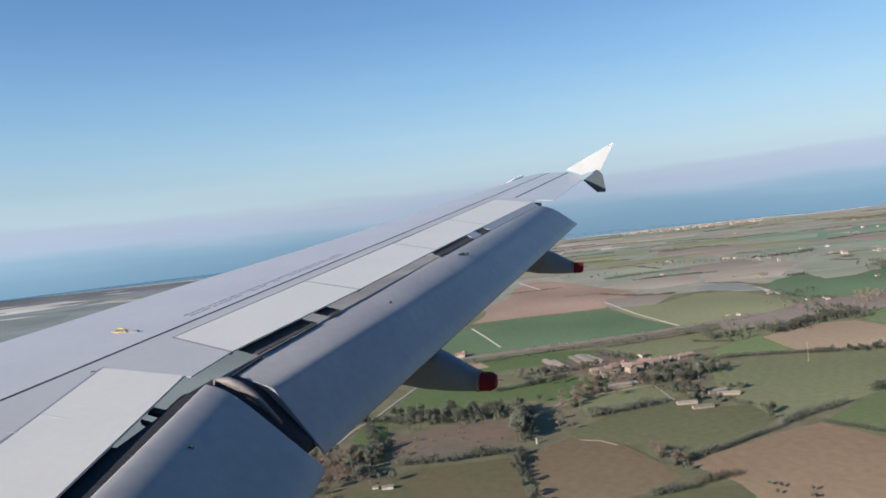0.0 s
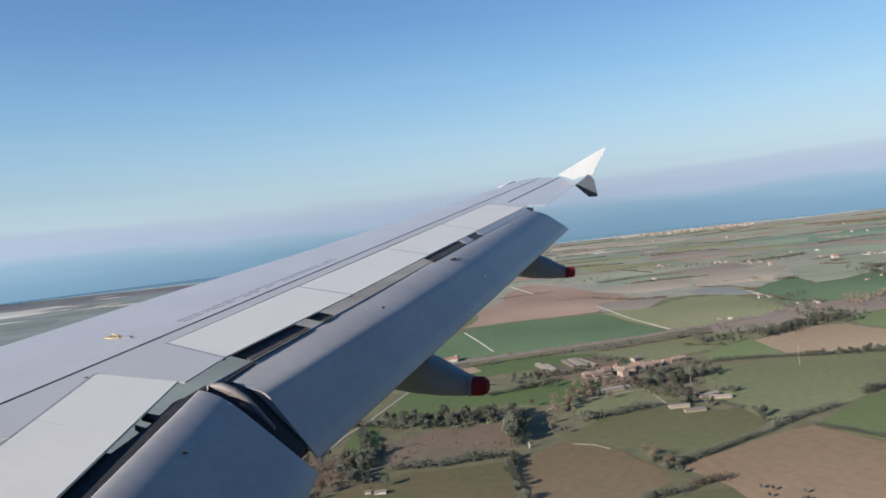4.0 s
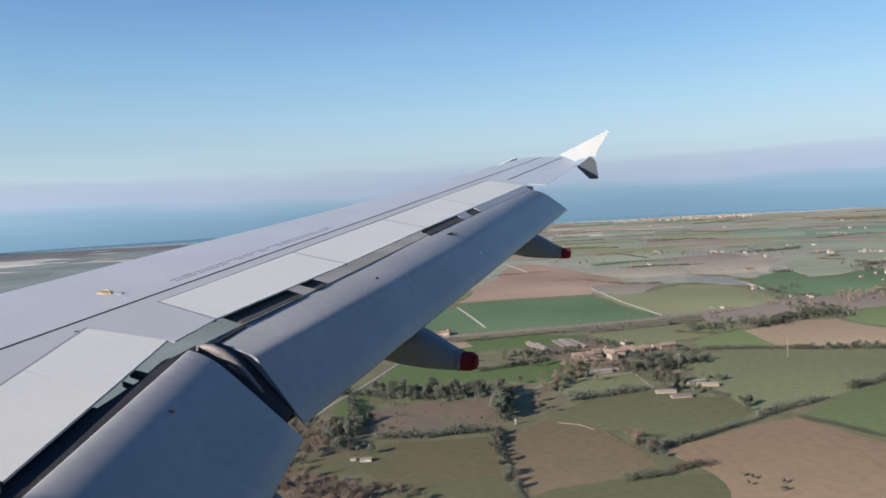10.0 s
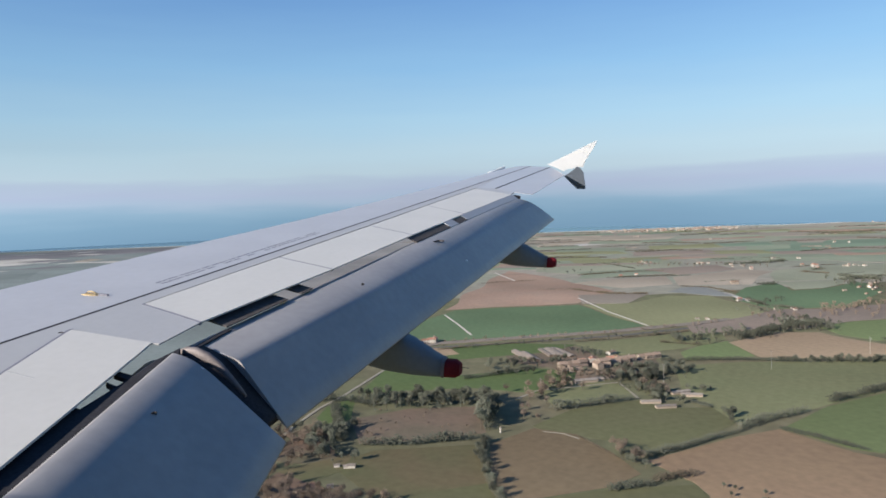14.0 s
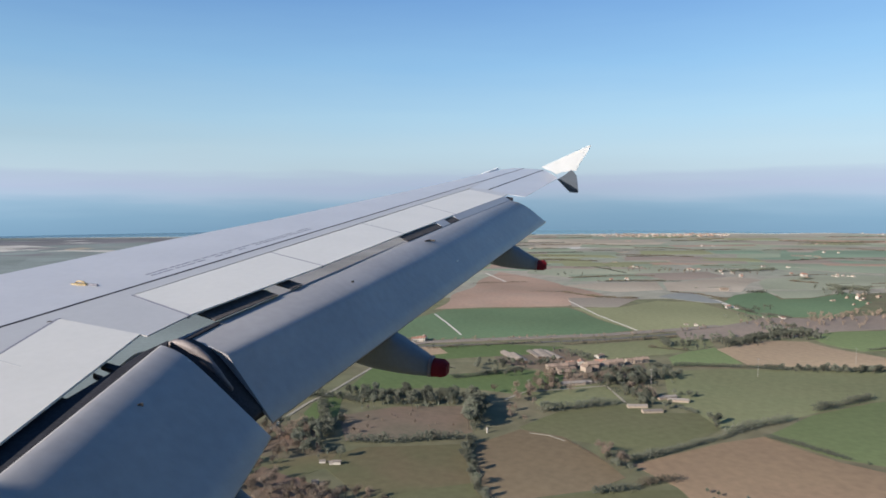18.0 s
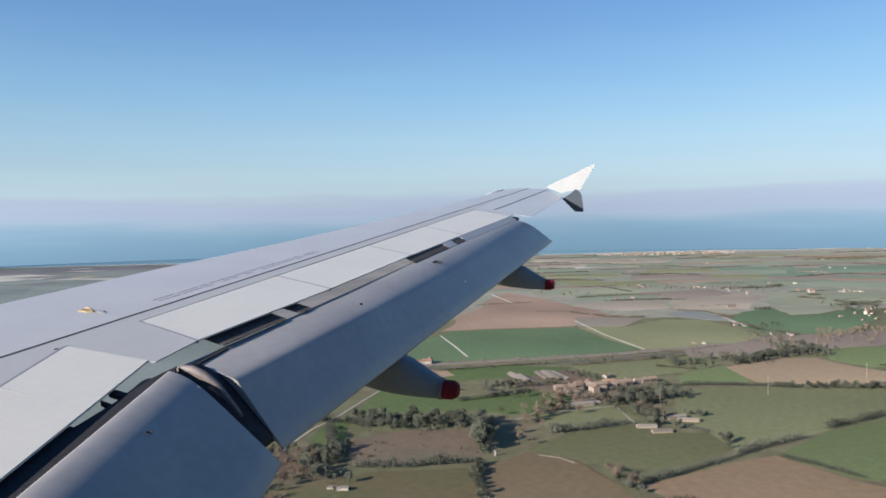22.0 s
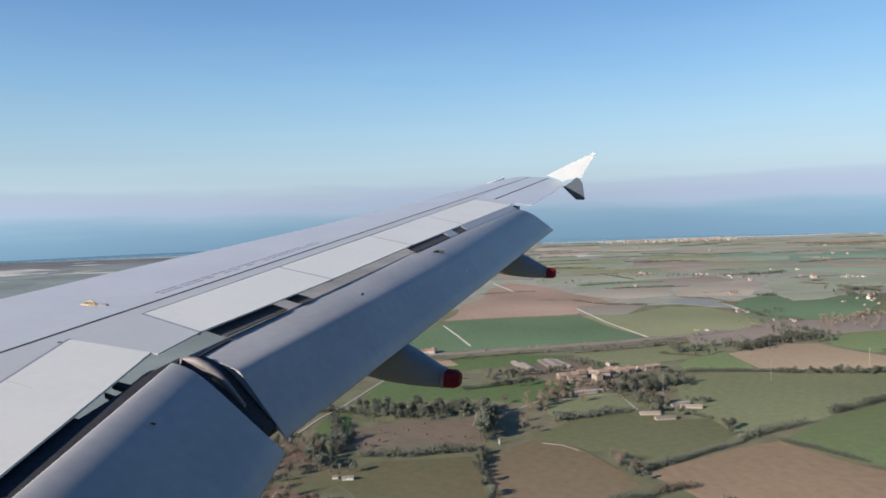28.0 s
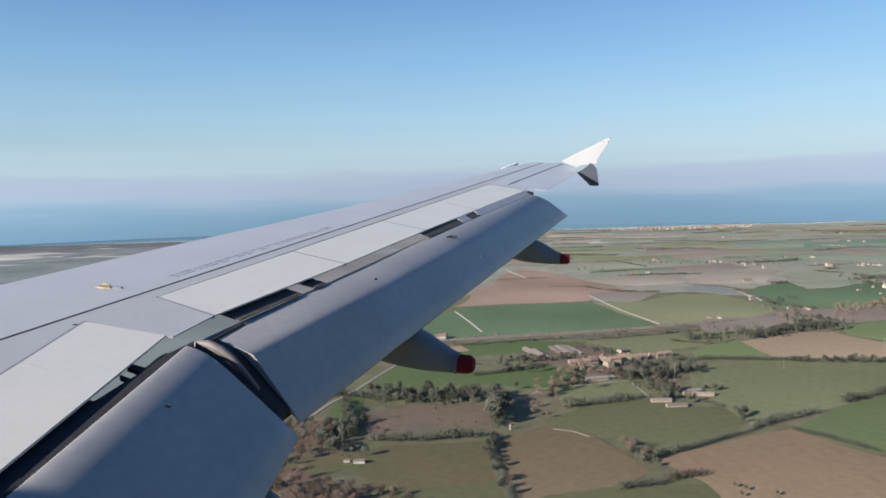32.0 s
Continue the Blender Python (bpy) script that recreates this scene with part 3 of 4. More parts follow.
part("panel_seam", prism([(-0.626, 0.475), (-0.615, 0.475), (-0.62, 0.53), (-0.626, 0.53)], 0.0, 0.0042), PANEL_GREY, inboard_spoiler, "short grey seam on the spoiler")
part("hinge_line", prism([(0.26, 0.172), (0.29, 0.180), (-0.36, 0.423), (-1.24, 0.752), (-1.25, 0.742), (-0.37, 0.412)], -0.02, 0.0035), MARKING, wing, "dark line at the spoiler hinge")
part("spoiler_gap", prism([(-1.237, 0.752), (-1.272, 1.36), (-1.287, 1.36), (-1.252, 0.75)], -0.03, 0.0045), SEAL_AND_SHADE, wing, "black gap beside the inboard spoiler")
for u0, u1, v0, v1 in ((-0.165, -0.115, 0.93, 1.06), (-0.28, -0.262, 0.99, 1.06)):
    part("hinge_bracket", prism([(u0, v0), (u1, v0 - 0.02), (u1 - 0.02, v1), (u0 - 0.03, v1 + 0.01)], -0.06, -0.035), SEAL_AND_SHADE, wing, "black hinge bracket across the flap slot")
part("root_panel", prism([(-1.256, 0.77), (-1.29, 1.365), (-6, 3.05), (-6, 2.32)], -0.03, 0.0, 0.004), PANEL_GREY, wing, "grey wing root panel")
part("aileron", prism([(10.0, 0.57), (16.15, 0.585), (15.1, 0.93), (13.8, 1.30), (9.35, 1.40), (9.6, 0.95)], -0.006, 0.0), WING_GREY, wing, "grey outer aileron")
part("outer_panel", prism([(12.6, 0.028), (16.1, 0.028), (16.15, 0.55), (10.0, 0.54), (9.95, 0.20)], -0.05, 0.0, 0.003), WING_GREY, wing)
part("end_panel", prism([(9.72, 0.225), (9.94, 0.21), (9.98, 0.54), (9.56, 1.02), (9.13, 1.06)], -0.02, 0.001, 0.002), PANEL_GREY, wing, "grey filler panel beside the aileron")
# Solid black plate: the recess's darkness is put into its colour.
part("flap_end_recess", prism([(9.1, 1.07), (9.52, 1.03), (9.42, 1.17), (9.14, 1.21)], -0.10, -0.045), SEAL_AND_SHADE, wing, "black plate standing in for shade at the flap end")
part("slat_edge", loft([[(13.75, -0.58, -0.04), (13.75, -0.53, -0.04), (13.75, -0.53, -0.028), (13.75, -0.58, -0.03)], [(15.15, -0.52, -0.03), (15.15, -0.47, -0.03), (15.15, -0.47, 0.036), (15.15, -0.52, 0.034)]]), SLAT_GLINT_WHITE, wing, "white slat edge")
part("skin_seam", strip(10.0, 16.1, 0.545, 0.58, -0.045, 0.003), SEAL_AND_SHADE, wing, "dark aileron hinge line")

# chord line of a lowered flap: share of the chord, and height over the line from front to back, in chords of 0.77 m
TRACK_TOP = [(0.02, 0.0484), (0.08, 0.0988), (0.156, 0.1399), (0.225, 0.1582), (0.2925, 0.1694), (0.345, 0.175), (0.4, 0.1756), (0.435, 0.1697), (0.47, 0.1593), (0.55, 0.1352), (0.7, 0.0898), (0.85, 0.0449), (1.0, 0.0)]
FLAP_TOP = [(-0.06, -0.0074), (0.02, 0.0297), (0.12, 0.0758), (0.24, 0.1309), (0.36, 0.1834), (0.44, 0.214), (0.5, 0.2279), (0.53, 0.2199), (0.56, 0.2016), (0.62, 0.1741), (0.74, 0.1191), (0.87, 0.0596), (1.0, 0.0)]
OUTER_TOP = [(-0.06, 0.0157), (0.02, 0.0555), (0.12, 0.0946), (0.24, 0.1256), (0.36, 0.1395), (0.44, 0.1391), (0.5, 0.1339), (0.53, 0.1296), (0.56, 0.1243), (0.62, 0.1104), (0.74, 0.0755), (0.87, 0.0378), (1.0, 0.0)]
ROUND_TOP = [(-0.0, 0.06), (0.02, 0.0745), (0.07, 0.095), (0.12, 0.111), (0.19, 0.126), (0.25, 0.131), (0.31, 0.129), (0.38, 0.121), (0.47, 0.105), (0.55, 0.0895), (0.7, 0.06), (0.85, 0.03), (1.0, 0.0)]
FLAP_UNDER = [(1.0, -0.016), (0.87, 0.01), (0.715, 0.012), (0.52, 0.0), (0.325, -0.035), (0.17, -0.075), (0.04, -0.145)]
SHORT_NOSE = [(-0.06, -0.2061), (-0.12, -0.1914), (-0.14, -0.1497), (-0.12, -0.081), (-0.1, -0.0448), (-0.08, -0.019)]
LONG_NOSE = [(-0.20, -0.30), (-0.27, -0.24), (-0.25, -0.183), (-0.20, -0.131), (-0.12, -0.063), (-0.05, -0.004), (-0.015, 0.025)]


def flap_point(f, b, k, lift):
    return (Vector(f).lerp(Vector(b), k) + Vector((0, 0, lift * 0.77)))[:]


def flap(name, front0, front1, back0, back1, nose, label, inner_top, outer_top):
    """A lowered flap: a cambered section swept from the inner to the outer end."""
    rings = []
    for share in (0, 0.0002, 0.1, 0.3, 0.5, 0.7, 0.9, 0.9998, 1):
        f, b = Vector(front0).lerp(Vector(front1), share), Vector(back0).lerp(Vector(back1), share)
        ease = min(1, share * 1.6)
        top = [(k, h0 + (h1 - h0) * ease) for (k, h0), (_, h1) in zip(inner_top, outer_top)]
        rings.append([flap_point(f, b, k, lift) for k, lift in nose + top + FLAP_UNDER])
    return part(name, loft(rings), FLAP_PAINT, wing, label, smooth=True)


def flap_strip(parent, name, front, back, k0, k1, width, raise_by, material, label, table):
    """A thin curved strip that follows the flap's upper line at one end."""
    rings = []
    for i in range(15):
        k = k0 + (k1 - k0) * i / 14
        x, y, z = flap_point(front, back, k, lerp_table(table, k))
        z += raise_by
        w = width * (0.35 + 0.65 * math.sin(math.pi * (0.12 + 0.8 * i / 14)))
        rings.append([(x - w / 2, y, z - 0.004), (x - w / 4, y, z + w * 0.22), (x + w / 4, y, z + w * 0.22), (x + w / 2, y, z - 0.004)])
    return part(name, loft(rings), material, parent, label, smooth=True)


OUT_LINES = ((0.49, 0.965, -0.100), (8.95, 1.13, -0.078), (0.45, 1.64, -0.495), (9.97, 1.72, -0.51))
IN_LINES = ((-1.62, 1.575, -0.075), (0.22, 1.005, -0.075), (-1.05, 2.12, -0.48), (0.27, 1.74, -0.49))
outboard = flap("outboard_flap", *OUT_LINES, SHORT_NOSE, "lowered grey outboard flap", FLAP_TOP, OUTER_TOP)
inboard = flap("inboard_flap", *IN_LINES, LONG_NOSE, "lowered grey inboard flap", ROUND_TOP, ROUND_TOP)
# White strips paint the sunlit rims of both flap ends.
flap_strip(inboard, "end_seal", (0.205, 1.005, -0.112), (0.255, 1.74, -0.49), 0.06, 0.30, 0.007, 0.001, SLAT_GLINT_WHITE, "white strip painted as a sunlit flap edge", TRACK_TOP)
flap_strip(outboard, "end_seal", (0.498, 0.965, -0.100), (0.46, 1.64, -0.495), 0.06, 0.36, 0.003, 0.0, SLAT_GLINT_WHITE, "white strip painted as a sunlit flap edge", FLAP_TOP)
rings = []
for k, h, r in ((0.0, 0.012, 0.02), (0.08, 0.024, 0.024), (0.18, 0.034, 0.025), (0.30, 0.04, 0.025), (0.42, 0.036, 0.022), (0.54, 0.025, 0.017), (0.66, 0.008, 0.009)):
    x, y, z = flap_point((0.36, 0.94, -0.10), (0.36, 1.66, -0.50), k, lerp_table(TRACK_TOP, k))
    rings.append([(x - r, y, z - 0.06), (x - r, y, z + h * 0.45), (x - r * 0.55, y, z + h * 0.9), (x, y, z + h), (x + r * 0.55, y, z + h * 0.88), (x + r, y, z + h * 0.4), (x + r, y, z - 0.06)])
part("flap_track", loft(rings), STEEL, wing, "worn steel flap track between the flaps", smooth=True)
# Black fill puts the darkness of the open gap into colour.
rings = []
for k in [0.02 + i / 12 * 0.84 for i in range(13)]:
    x, y, z = flap_point((0.36, 0.94, -0.107), (0.36, 1.67, -0.513), k, lerp_table(TRACK_TOP, k))
    rings.append([(x - 0.11, y, z - 0.05), (x - 0.11, y, z - 0.012), (x + 0.118, y, z), (x + 0.118, y, z - 0.05)])
part("gap_seal", loft(rings), SEAL_AND_SHADE, wing, "black fill for the shade between the flaps", smooth=True)


def small_hook(p, size, parent):
    u, v, w = p
    bm = prism([(u, v), (u + size, v + size * 0.2), (u + size * 1.1, v + size * 0.9), (u + size * 0.8, v + size * 0.9), (u + size * 0.8, v + size * 0.35), (u, v + size * 0.14)], w - 0.01, w + 0.006)
    part("drain_hook", bm, COVE_DARK, parent, "small black drain hook")


def on_flap(front0, front1, back0, back1, share, k, top=FLAP_TOP):
    return flap_point(Vector(front0).lerp(Vector(front1), share), Vector(back0).lerp(Vector(back1), share), k, lerp_table(top, k))


small_hook(on_flap(*IN_LINES, 0.620, 0.260, ROUND_TOP), 0.02, inboard)
small_hook(on_flap(*OUT_LINES, 0.225, 0.320), 0.02, outboard)
small_hook(on_flap(*OUT_LINES, 0.475, 0.170, OUTER_TOP), 0.11, outboard)
x, y, z = on_flap(*OUT_LINES, 0.47, 0.72, OUTER_TOP)
part("drain_mark", prism([(x, y), (x + 0.05, y), (x + 0.05, y + 0.012), (x, y + 0.012)], z - 0.01, z + 0.012), SLAT_GLINT_WHITE, outboard, "tiny white mark on the flap")
small_hook((0.19, 0.17, 0.0), 0.02, wing)
mark = part("rope_fitting", prism([(0.955, -0.42), (1.0, -0.40), (1.03, -0.34), (1.005, -0.28), (0.975, -0.30), (0.955, -0.34)], 0, 0.006), YELLOW, wing, "yellow escape rope fitting")
rings = []
for i in range(9):                   # the low arch that a rope is hooked to
    a = math.pi * i / 8
    y, z = -0.35 - 0.05 * math.cos(a), 0.004 + 0.022 * math.sin(a)
    rings.append([(0.985 + 0.008 * math.cos(q), y + 0.004 * math.sin(q) * math.cos(a), z + 0.006 * math.sin(q)) for q in [math.tau * k / 6 for k in range(6)]])
part("fitting_arch", loft(rings), YELLOW, mark, "low yellow arch")
part("fitting_pin", prism([(0.99, -0.29), (1.0, -0.29), (1.015, -0.215), (1.0, -0.215)], 0, 0.015), MARKING, mark)
random.seed(4)
u = 1.47
while u < 4.2:                       # a stencilled warning along the hinge line, too small to read
    step = random.uniform(0.05, 0.16)
    for row in ((-0.175, -0.155), (-0.12, -0.10)):
        if random.random() < 0.85:
            part("stencil_bar", strip(u, u + step * 0.75, row[0], row[1], 0.0, 0.0015), MARKING, wing)
    u += step

winglet = new("winglet")
winglet.parent = wing


def fence(name, outline, u, thick, mat, label):
    bm = bmesh.new()
    a = [bm.verts.new((u, v, w)) for v, w in outline]
    b = [bm.verts.new((u + thick, v, w)) for v, w in outline]
    bm.faces.new(a), bm.faces.new(b[::-1])
    k = len(outline)
    for i in range(k):
        bm.faces.new((a[i], b[i], b[(i + 1) % k], a[(i + 1) % k]))
    bmesh.ops.recalc_face_normals(bm, faces=bm.faces)
    return part(name, bm, mat, winglet, label)


fence("upper_fence", [(0.64, 0.13), (1.80, 0.77), (1.87, 0.79), (1.86, 0.74), (1.74, 0.50), (1.62, 0.29), (1.56, 0.11), (1.42, 0.10), (1.30, 0.06), (1.20, 0.05), (1.06, -0.02), (0.9, 0.05)], 15.245, 0.035, WINGLET_WHITE, "white upper wing tip fence")
fence("lower_fence", [(1.095, -0.15), (1.30, 0.0), (1.42, 0.12), (1.50, 0.08), (1.584, -0.024), (1.62, -0.2), (1.666, -0.43), (1.64, -0.455), (1.45, -0.46)], 15.2, 0.05, TIP_SHADE, "lower wing tip fence with shade put into its dark colour")

FAIRING = [(0.95, -0.42, -0.70, 0.06), (1.2, -0.40, -0.82, 0.11), (1.5, -0.45, -0.85, 0.13), (1.72, -0.535, -0.852, 0.125), (1.88, -0.615, -0.848, 0.10), (2.04, -0.69, -0.835, 0.075)]
RED_TAIL = [(2.03, -0.684, -0.838, 0.078), (2.12, -0.680, -0.832, 0.072), (2.16, -0.705, -0.812, 0.055)]


def fairing(u, dv, dw):
    """A boat-shaped flap track fairing with its tail cap and discharge wick."""
    def ring(v, top, bottom, r):
        c, h = (top + bottom) / 2, (top - bottom) / 2
        shape = [(math.copysign(abs(math.cos(a)) ** 0.55, math.cos(a)), math.copysign(abs(math.sin(a)) ** 0.55, math.sin(a))) for a in [math.tau * (j + 0.5) / 20 for j in range(20)]]
        return [(u + r * x * (1 - 0.22 * max(0, z)), v + dv, c + dw + h * z) for x, z in shape]
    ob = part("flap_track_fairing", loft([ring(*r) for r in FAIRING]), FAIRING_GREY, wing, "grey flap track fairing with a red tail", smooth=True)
    part("red_tail", loft([ring(*r) for r in RED_TAIL]), RED, ob, "red fairing tail cap")
    part("discharge_wick", loft([[(u + s * 0.004 * x, v + dv, -0.74 + dw + 0.004 * s * z) for x, z in ((1, 0), (0, 1), (-1, 0), (0, -1))] for v, s in ((2.17, 1), (2.23, 0.6))]), SEAL_AND_SHADE, ob, "thin black discharge wick")
    part("cap_band", loft([ring(v, t + 0.004, b - 0.004, r + 0.004) for v, t, b, r in ((2.0, -0.667, -0.842, 0.084), (2.026, -0.680, -0.840, 0.079))]), STEEL, ob, "pale metal band")


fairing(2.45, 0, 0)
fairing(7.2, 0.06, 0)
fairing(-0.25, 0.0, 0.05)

# the cabin's shell, open at the window that one looks out of
# Unseen; set so that its shadow falls on the wing root.
aft = (Vector((0.30989, 0.94494, 0.10520)) * 0.342 + Vector((0.94896, -0.30058, -0.09549)) * 0.94).normalized()
centre = Vector((0, -1.62, CAMERA_HEIGHT - 0.35))
side = Vector((0, 0, 1)).cross(aft).normalized()
above = aft.cross(side).normalized()
bm = bmesh.new()
rings = []
for i in range(61):
    along_axis = -14 + 0.4 * i
    taper = 1 - 0.55 * max(0, (-9 - along_axis) / 5) ** 2
    rings.append([bm.verts.new(WING.inverted() @ (centre + aft * along_axis + (side * math.cos(a) + above * math.sin(a)) * 2.0 * taper)) for a in [math.tau * j / 64 for j in range(64)]])
for i, (p, q) in enumerate(zip(rings, rings[1:])):
    for j in range(64):
        spot = WING @ ((p[j].co + q[(j + 1) % 64].co) / 2)
        if spot.y > 0 and abs(spot.x) < 0.75 and abs(spot.z - CAMERA_HEIGHT) < 0.55:
            continue                 # the window's opening
        bm.faces.new((p[j], p[(j + 1) % 64], q[(j + 1) % 64], q[j]))
bmesh.ops.recalc_face_normals(bm, faces=bm.faces)
bmesh.ops.solidify(bm, geom=bm.faces[:], thickness=0.05)
part("fuselage_shell", bm, FUSELAGE_PAINT, wing, "rounded grey-blue fuselage shell", smooth=True)

# ---- trees and hedges ----
TRUNK = shader("tree_bark", (0.10, 0.08, 0.06), rough=0.9, scale=1.5, grain=0.3)
CROWNS = {
    "evergreen": shader("dark_evergreen_crown", (0.082, 0.092, 0.068), (0.106, 0.104, 0.080), rough=0.8, scale=0.35, grain=0.4, random_mix=0.35, spec=0.2),
    "bare": shader("winter_twig_crown", (0.185, 0.134, 0.102), (0.120, 0.100, 0.078), rough=0.9, scale=0.35, grain=0.35, random_mix=0.35, spec=0.2),
    "cypress": shader("tall_dark_crown", (0.052, 0.058, 0.034), (0.068, 0.070, 0.042), rough=0.8, scale=0.35, grain=0.4, random_mix=0.3, spec=0.2),
}
GOLD = (1 + 5 ** 0.5) / 2
ICO_V = [Vector(v).normalized() for v in ((-1, GOLD, 0), (1, GOLD, 0), (-1, -GOLD, 0), (1, -GOLD, 0), (0, -1, GOLD), (0, 1, GOLD), (0, -1, -GOLD), (0, 1, -GOLD), (GOLD, 0, -1), (GOLD, 0, 1), (-GOLD, 0, -1), (-GOLD, 0, 1))]
ICO_F = ((0, 11, 5), (0, 5, 1), (0, 1, 7), (0, 7, 10), (0, 10, 11), (1, 5, 9), (5, 11, 4), (11, 10, 2), (10, 7, 6), (7, 1, 8), (3, 9, 4), (3, 4, 2), (3, 2, 6), (3, 6, 8), (3, 8, 9), (4, 9, 5), (2, 4, 11), (6, 2, 10), (8, 6, 7), (9, 8, 1))


class Clumps:
    """Many small ragged leaf clumps, gathered into one mesh."""

    def __init__(self):
        self.v, self.f = [], []

    def add(self, x, y, z, r, flat=0.85):
        base = len(self.v)
        turn = Euler((random.random() * 6, random.random() * 6, random.random() * 6)).to_matrix()
        for p in ICO_V:
            q = turn @ p
            k = r * random.uniform(0.6, 1.3)
            self.v.append((x + q.x * k, y + q.y * k, z + q.z * k * flat))
        self.f += [tuple(base + i for i in t) for t in ICO_F]

    def mesh(self, name, material):
        me = bpy.data.meshes.new(name)
        me.from_pydata(self.v, [], self.f)
        me.materials.append(material)
        return me


def trunk_mesh(height, radius, limbs):
    bm = bmesh.new()
    def limb(a, b, r0, r1):
        a, b = Vector(a), Vector(b)
        d = (b - a).normalized()
        s = d.orthogonal().normalized()
        t = d.cross(s)
        rings = []
        for k, r in ((0, r0), (0.5, (r0 + r1) / 2), (1, r1)):
            c = a.lerp(b, k)
            rings.append([(c + (s * math.cos(q) + t * math.sin(q)) * r)[:] for q in [math.tau * i / 6 for i in range(6)]])
        vs = [[bm.verts.new(p) for p in ring] for ring in rings]
        for p, q in zip(vs, vs[1:]):
            for i in range(6):
                bm.faces.new((p[i], p[(i + 1) % 6], q[(i + 1) % 6], q[i]))
        bm.faces.new(vs[-1])
    limb((0, 0, -0.4), (random.uniform(-0.2, 0.2), random.uniform(-0.2, 0.2), height * 0.8), radius, radius * 0.35)
    for i in range(limbs):
        a = math.tau * i / limbs + random.uniform(-0.4, 0.4)
        z = height * random.uniform(0.3, 0.55)
        reach = height * random.uniform(0.2, 0.32)
        limb((0, 0, z), (math.cos(a) * reach, math.sin(a) * reach, z + height * random.uniform(0.15, 0.3)), radius * 0.4, radius * 0.12)
    return solid(bm, TRUNK, "trunk")


def make_tree(kind, seed):
    """A tree about ten metres high: a tapered trunk with limbs, and a ragged crown of clumps with gaps."""
    random.seed(seed)
    root = new({"evergreen": "broadleaf_tree", "bare": "winter_tree", "cypress": "tall_tree"}[kind])
    trunk = new("trunk", trunk_mesh(10, 0.28, 5))
    crown = Clumps()
    count = {"evergreen": 480, "bare": 420, "cypress": 380}[kind]
    lobes = [(random.uniform(-2, 2), random.uniform(-2, 2), random.uniform(4.2, 7.8), random.uniform(1.5, 2.5)) for _ in range(6)]
    for i in range(count):
        if kind == "cypress":
            z = random.uniform(1.2, 10.2)
            r = 1.7 * math.sin(math.pi * min(1, 0.25 + 0.72 * z / 10.2)) ** 0.8 + 0.15
            a = random.random() * math.tau
            q = r * math.sqrt(random.random())
            crown.add(q * math.cos(a), q * math.sin(a), z, random.uniform(0.16, 0.36), 1.2)
        else:
            x, y, z, r = random.choice(lobes)
            d = Vector((random.gauss(0, 1), random.gauss(0, 1), random.gauss(0, 1))).normalized() * r * random.uniform(0.55, 1.05)
            crown.add(x + d.x, y + d.y, z + d.z * 0.85, random.uniform(0.12, 0.28) if kind == "bare" else random.uniform(0.17, 0.38))
    top = new("crown", crown.mesh("crown", CROWNS[kind]))
    trunk.parent = top.parent = root
    words = {"evergreen": "dark green broadleaf tree among the fields", "bare": "beige-brown leafless winter tree with fine twigs", "cypress": "tall slender dark tree at a field edge"}[kind]
    return tagged(root, words, "tree", {"evergreen": "broadleaf trees", "bare": "winter trees", "cypress": "tall trees"}[kind])


TREES = {kind: [make_tree(kind, 10 * i + j) for j in range(4)] for i, kind in enumerate(CROWNS)}
used = set()
FAR_TREES = 854                      # metres ahead, past which trees are joined row by row


def along(line, k):
    pts = [Vector(p) for p in line]
    if len(pts) == 1:
        return pts[0]
    lengths = [(b - a).length for a, b in zip(pts, pts[1:])]
    d = k * sum(lengths)
    for a, b, n in zip(pts, pts[1:], lengths):
        if d <= n:
            return a.lerp(b, d / n)
        d -= n
    return pts[-1]


def place_tree(kind, x, y, h):
    first = random.choice(TREES[kind])
    m = pose(x, y, 0.15, 0, 0, random.uniform(0, 360)) @ Matrix.Diagonal((h / 10 * random.uniform(0.85, 1.2), h / 10 * random.uniform(0.85, 1.2), h / 10, 1))
    if first in used:
        ob = copy_thing(first, Matrix.Identity(4))
    else:
        ob = first
        used.add(first)
    ob.matrix_basis = m


def far_grove(kind, count, spread, low, high, *line):
    """Trees too far off to tell apart: one mesh of trunks and ragged crowns."""
    crowd = Clumps()
    for i in range(count):
        p = along(line, (i + random.random()) / count) - Vector(line[0])
        x, y, h = p.x + random.gauss(0, spread), p.y + random.gauss(0, spread), random.uniform(low, high)
        crowd.add(x, y, h * 0.16, h * 0.09, 3.0)
        lobes = [(random.gauss(0, 0.16) * h, random.gauss(0, 0.16) * h, random.uniform(0.42, 0.72) * h) for _ in range(4)]
        for j in range(64):
            a, b, z = random.choice(lobes)
            d = Vector((random.gauss(0, 1), random.gauss(0, 1), random.gauss(0, 0.85))).normalized() * h * random.uniform(0.08, 0.2)
            crowd.add(x + a + d.x, y + b + d.y, z + d.z, h * random.uniform(0.03, 0.065))
    ob = new("tree_row", crowd.mesh("tree_row", CROWNS[kind]))
    ob.location = (*line[0], 0.15)
    tagged(ob, {"evergreen": "distant dark green trees in a loose row", "bare": "distant brown leafless trees in a loose row"}[kind], "trees", "tree rows", "stuff")
    return ob


def grove(kind, count, spread, low, high, *line):
    random.seed(int(line[0][0] * 7 + line[0][1] * 13 + count))
    if min(q[1] for q in line) > FAR_TREES and kind != "cypress":
        return far_grove(kind, count, spread, low, high, *line)
    for i in range(count):
        p = along(line, (i + random.random()) / count)
        place_tree(kind, p.x + random.gauss(0, spread), p.y + random.gauss(0, spread), random.uniform(low, high))
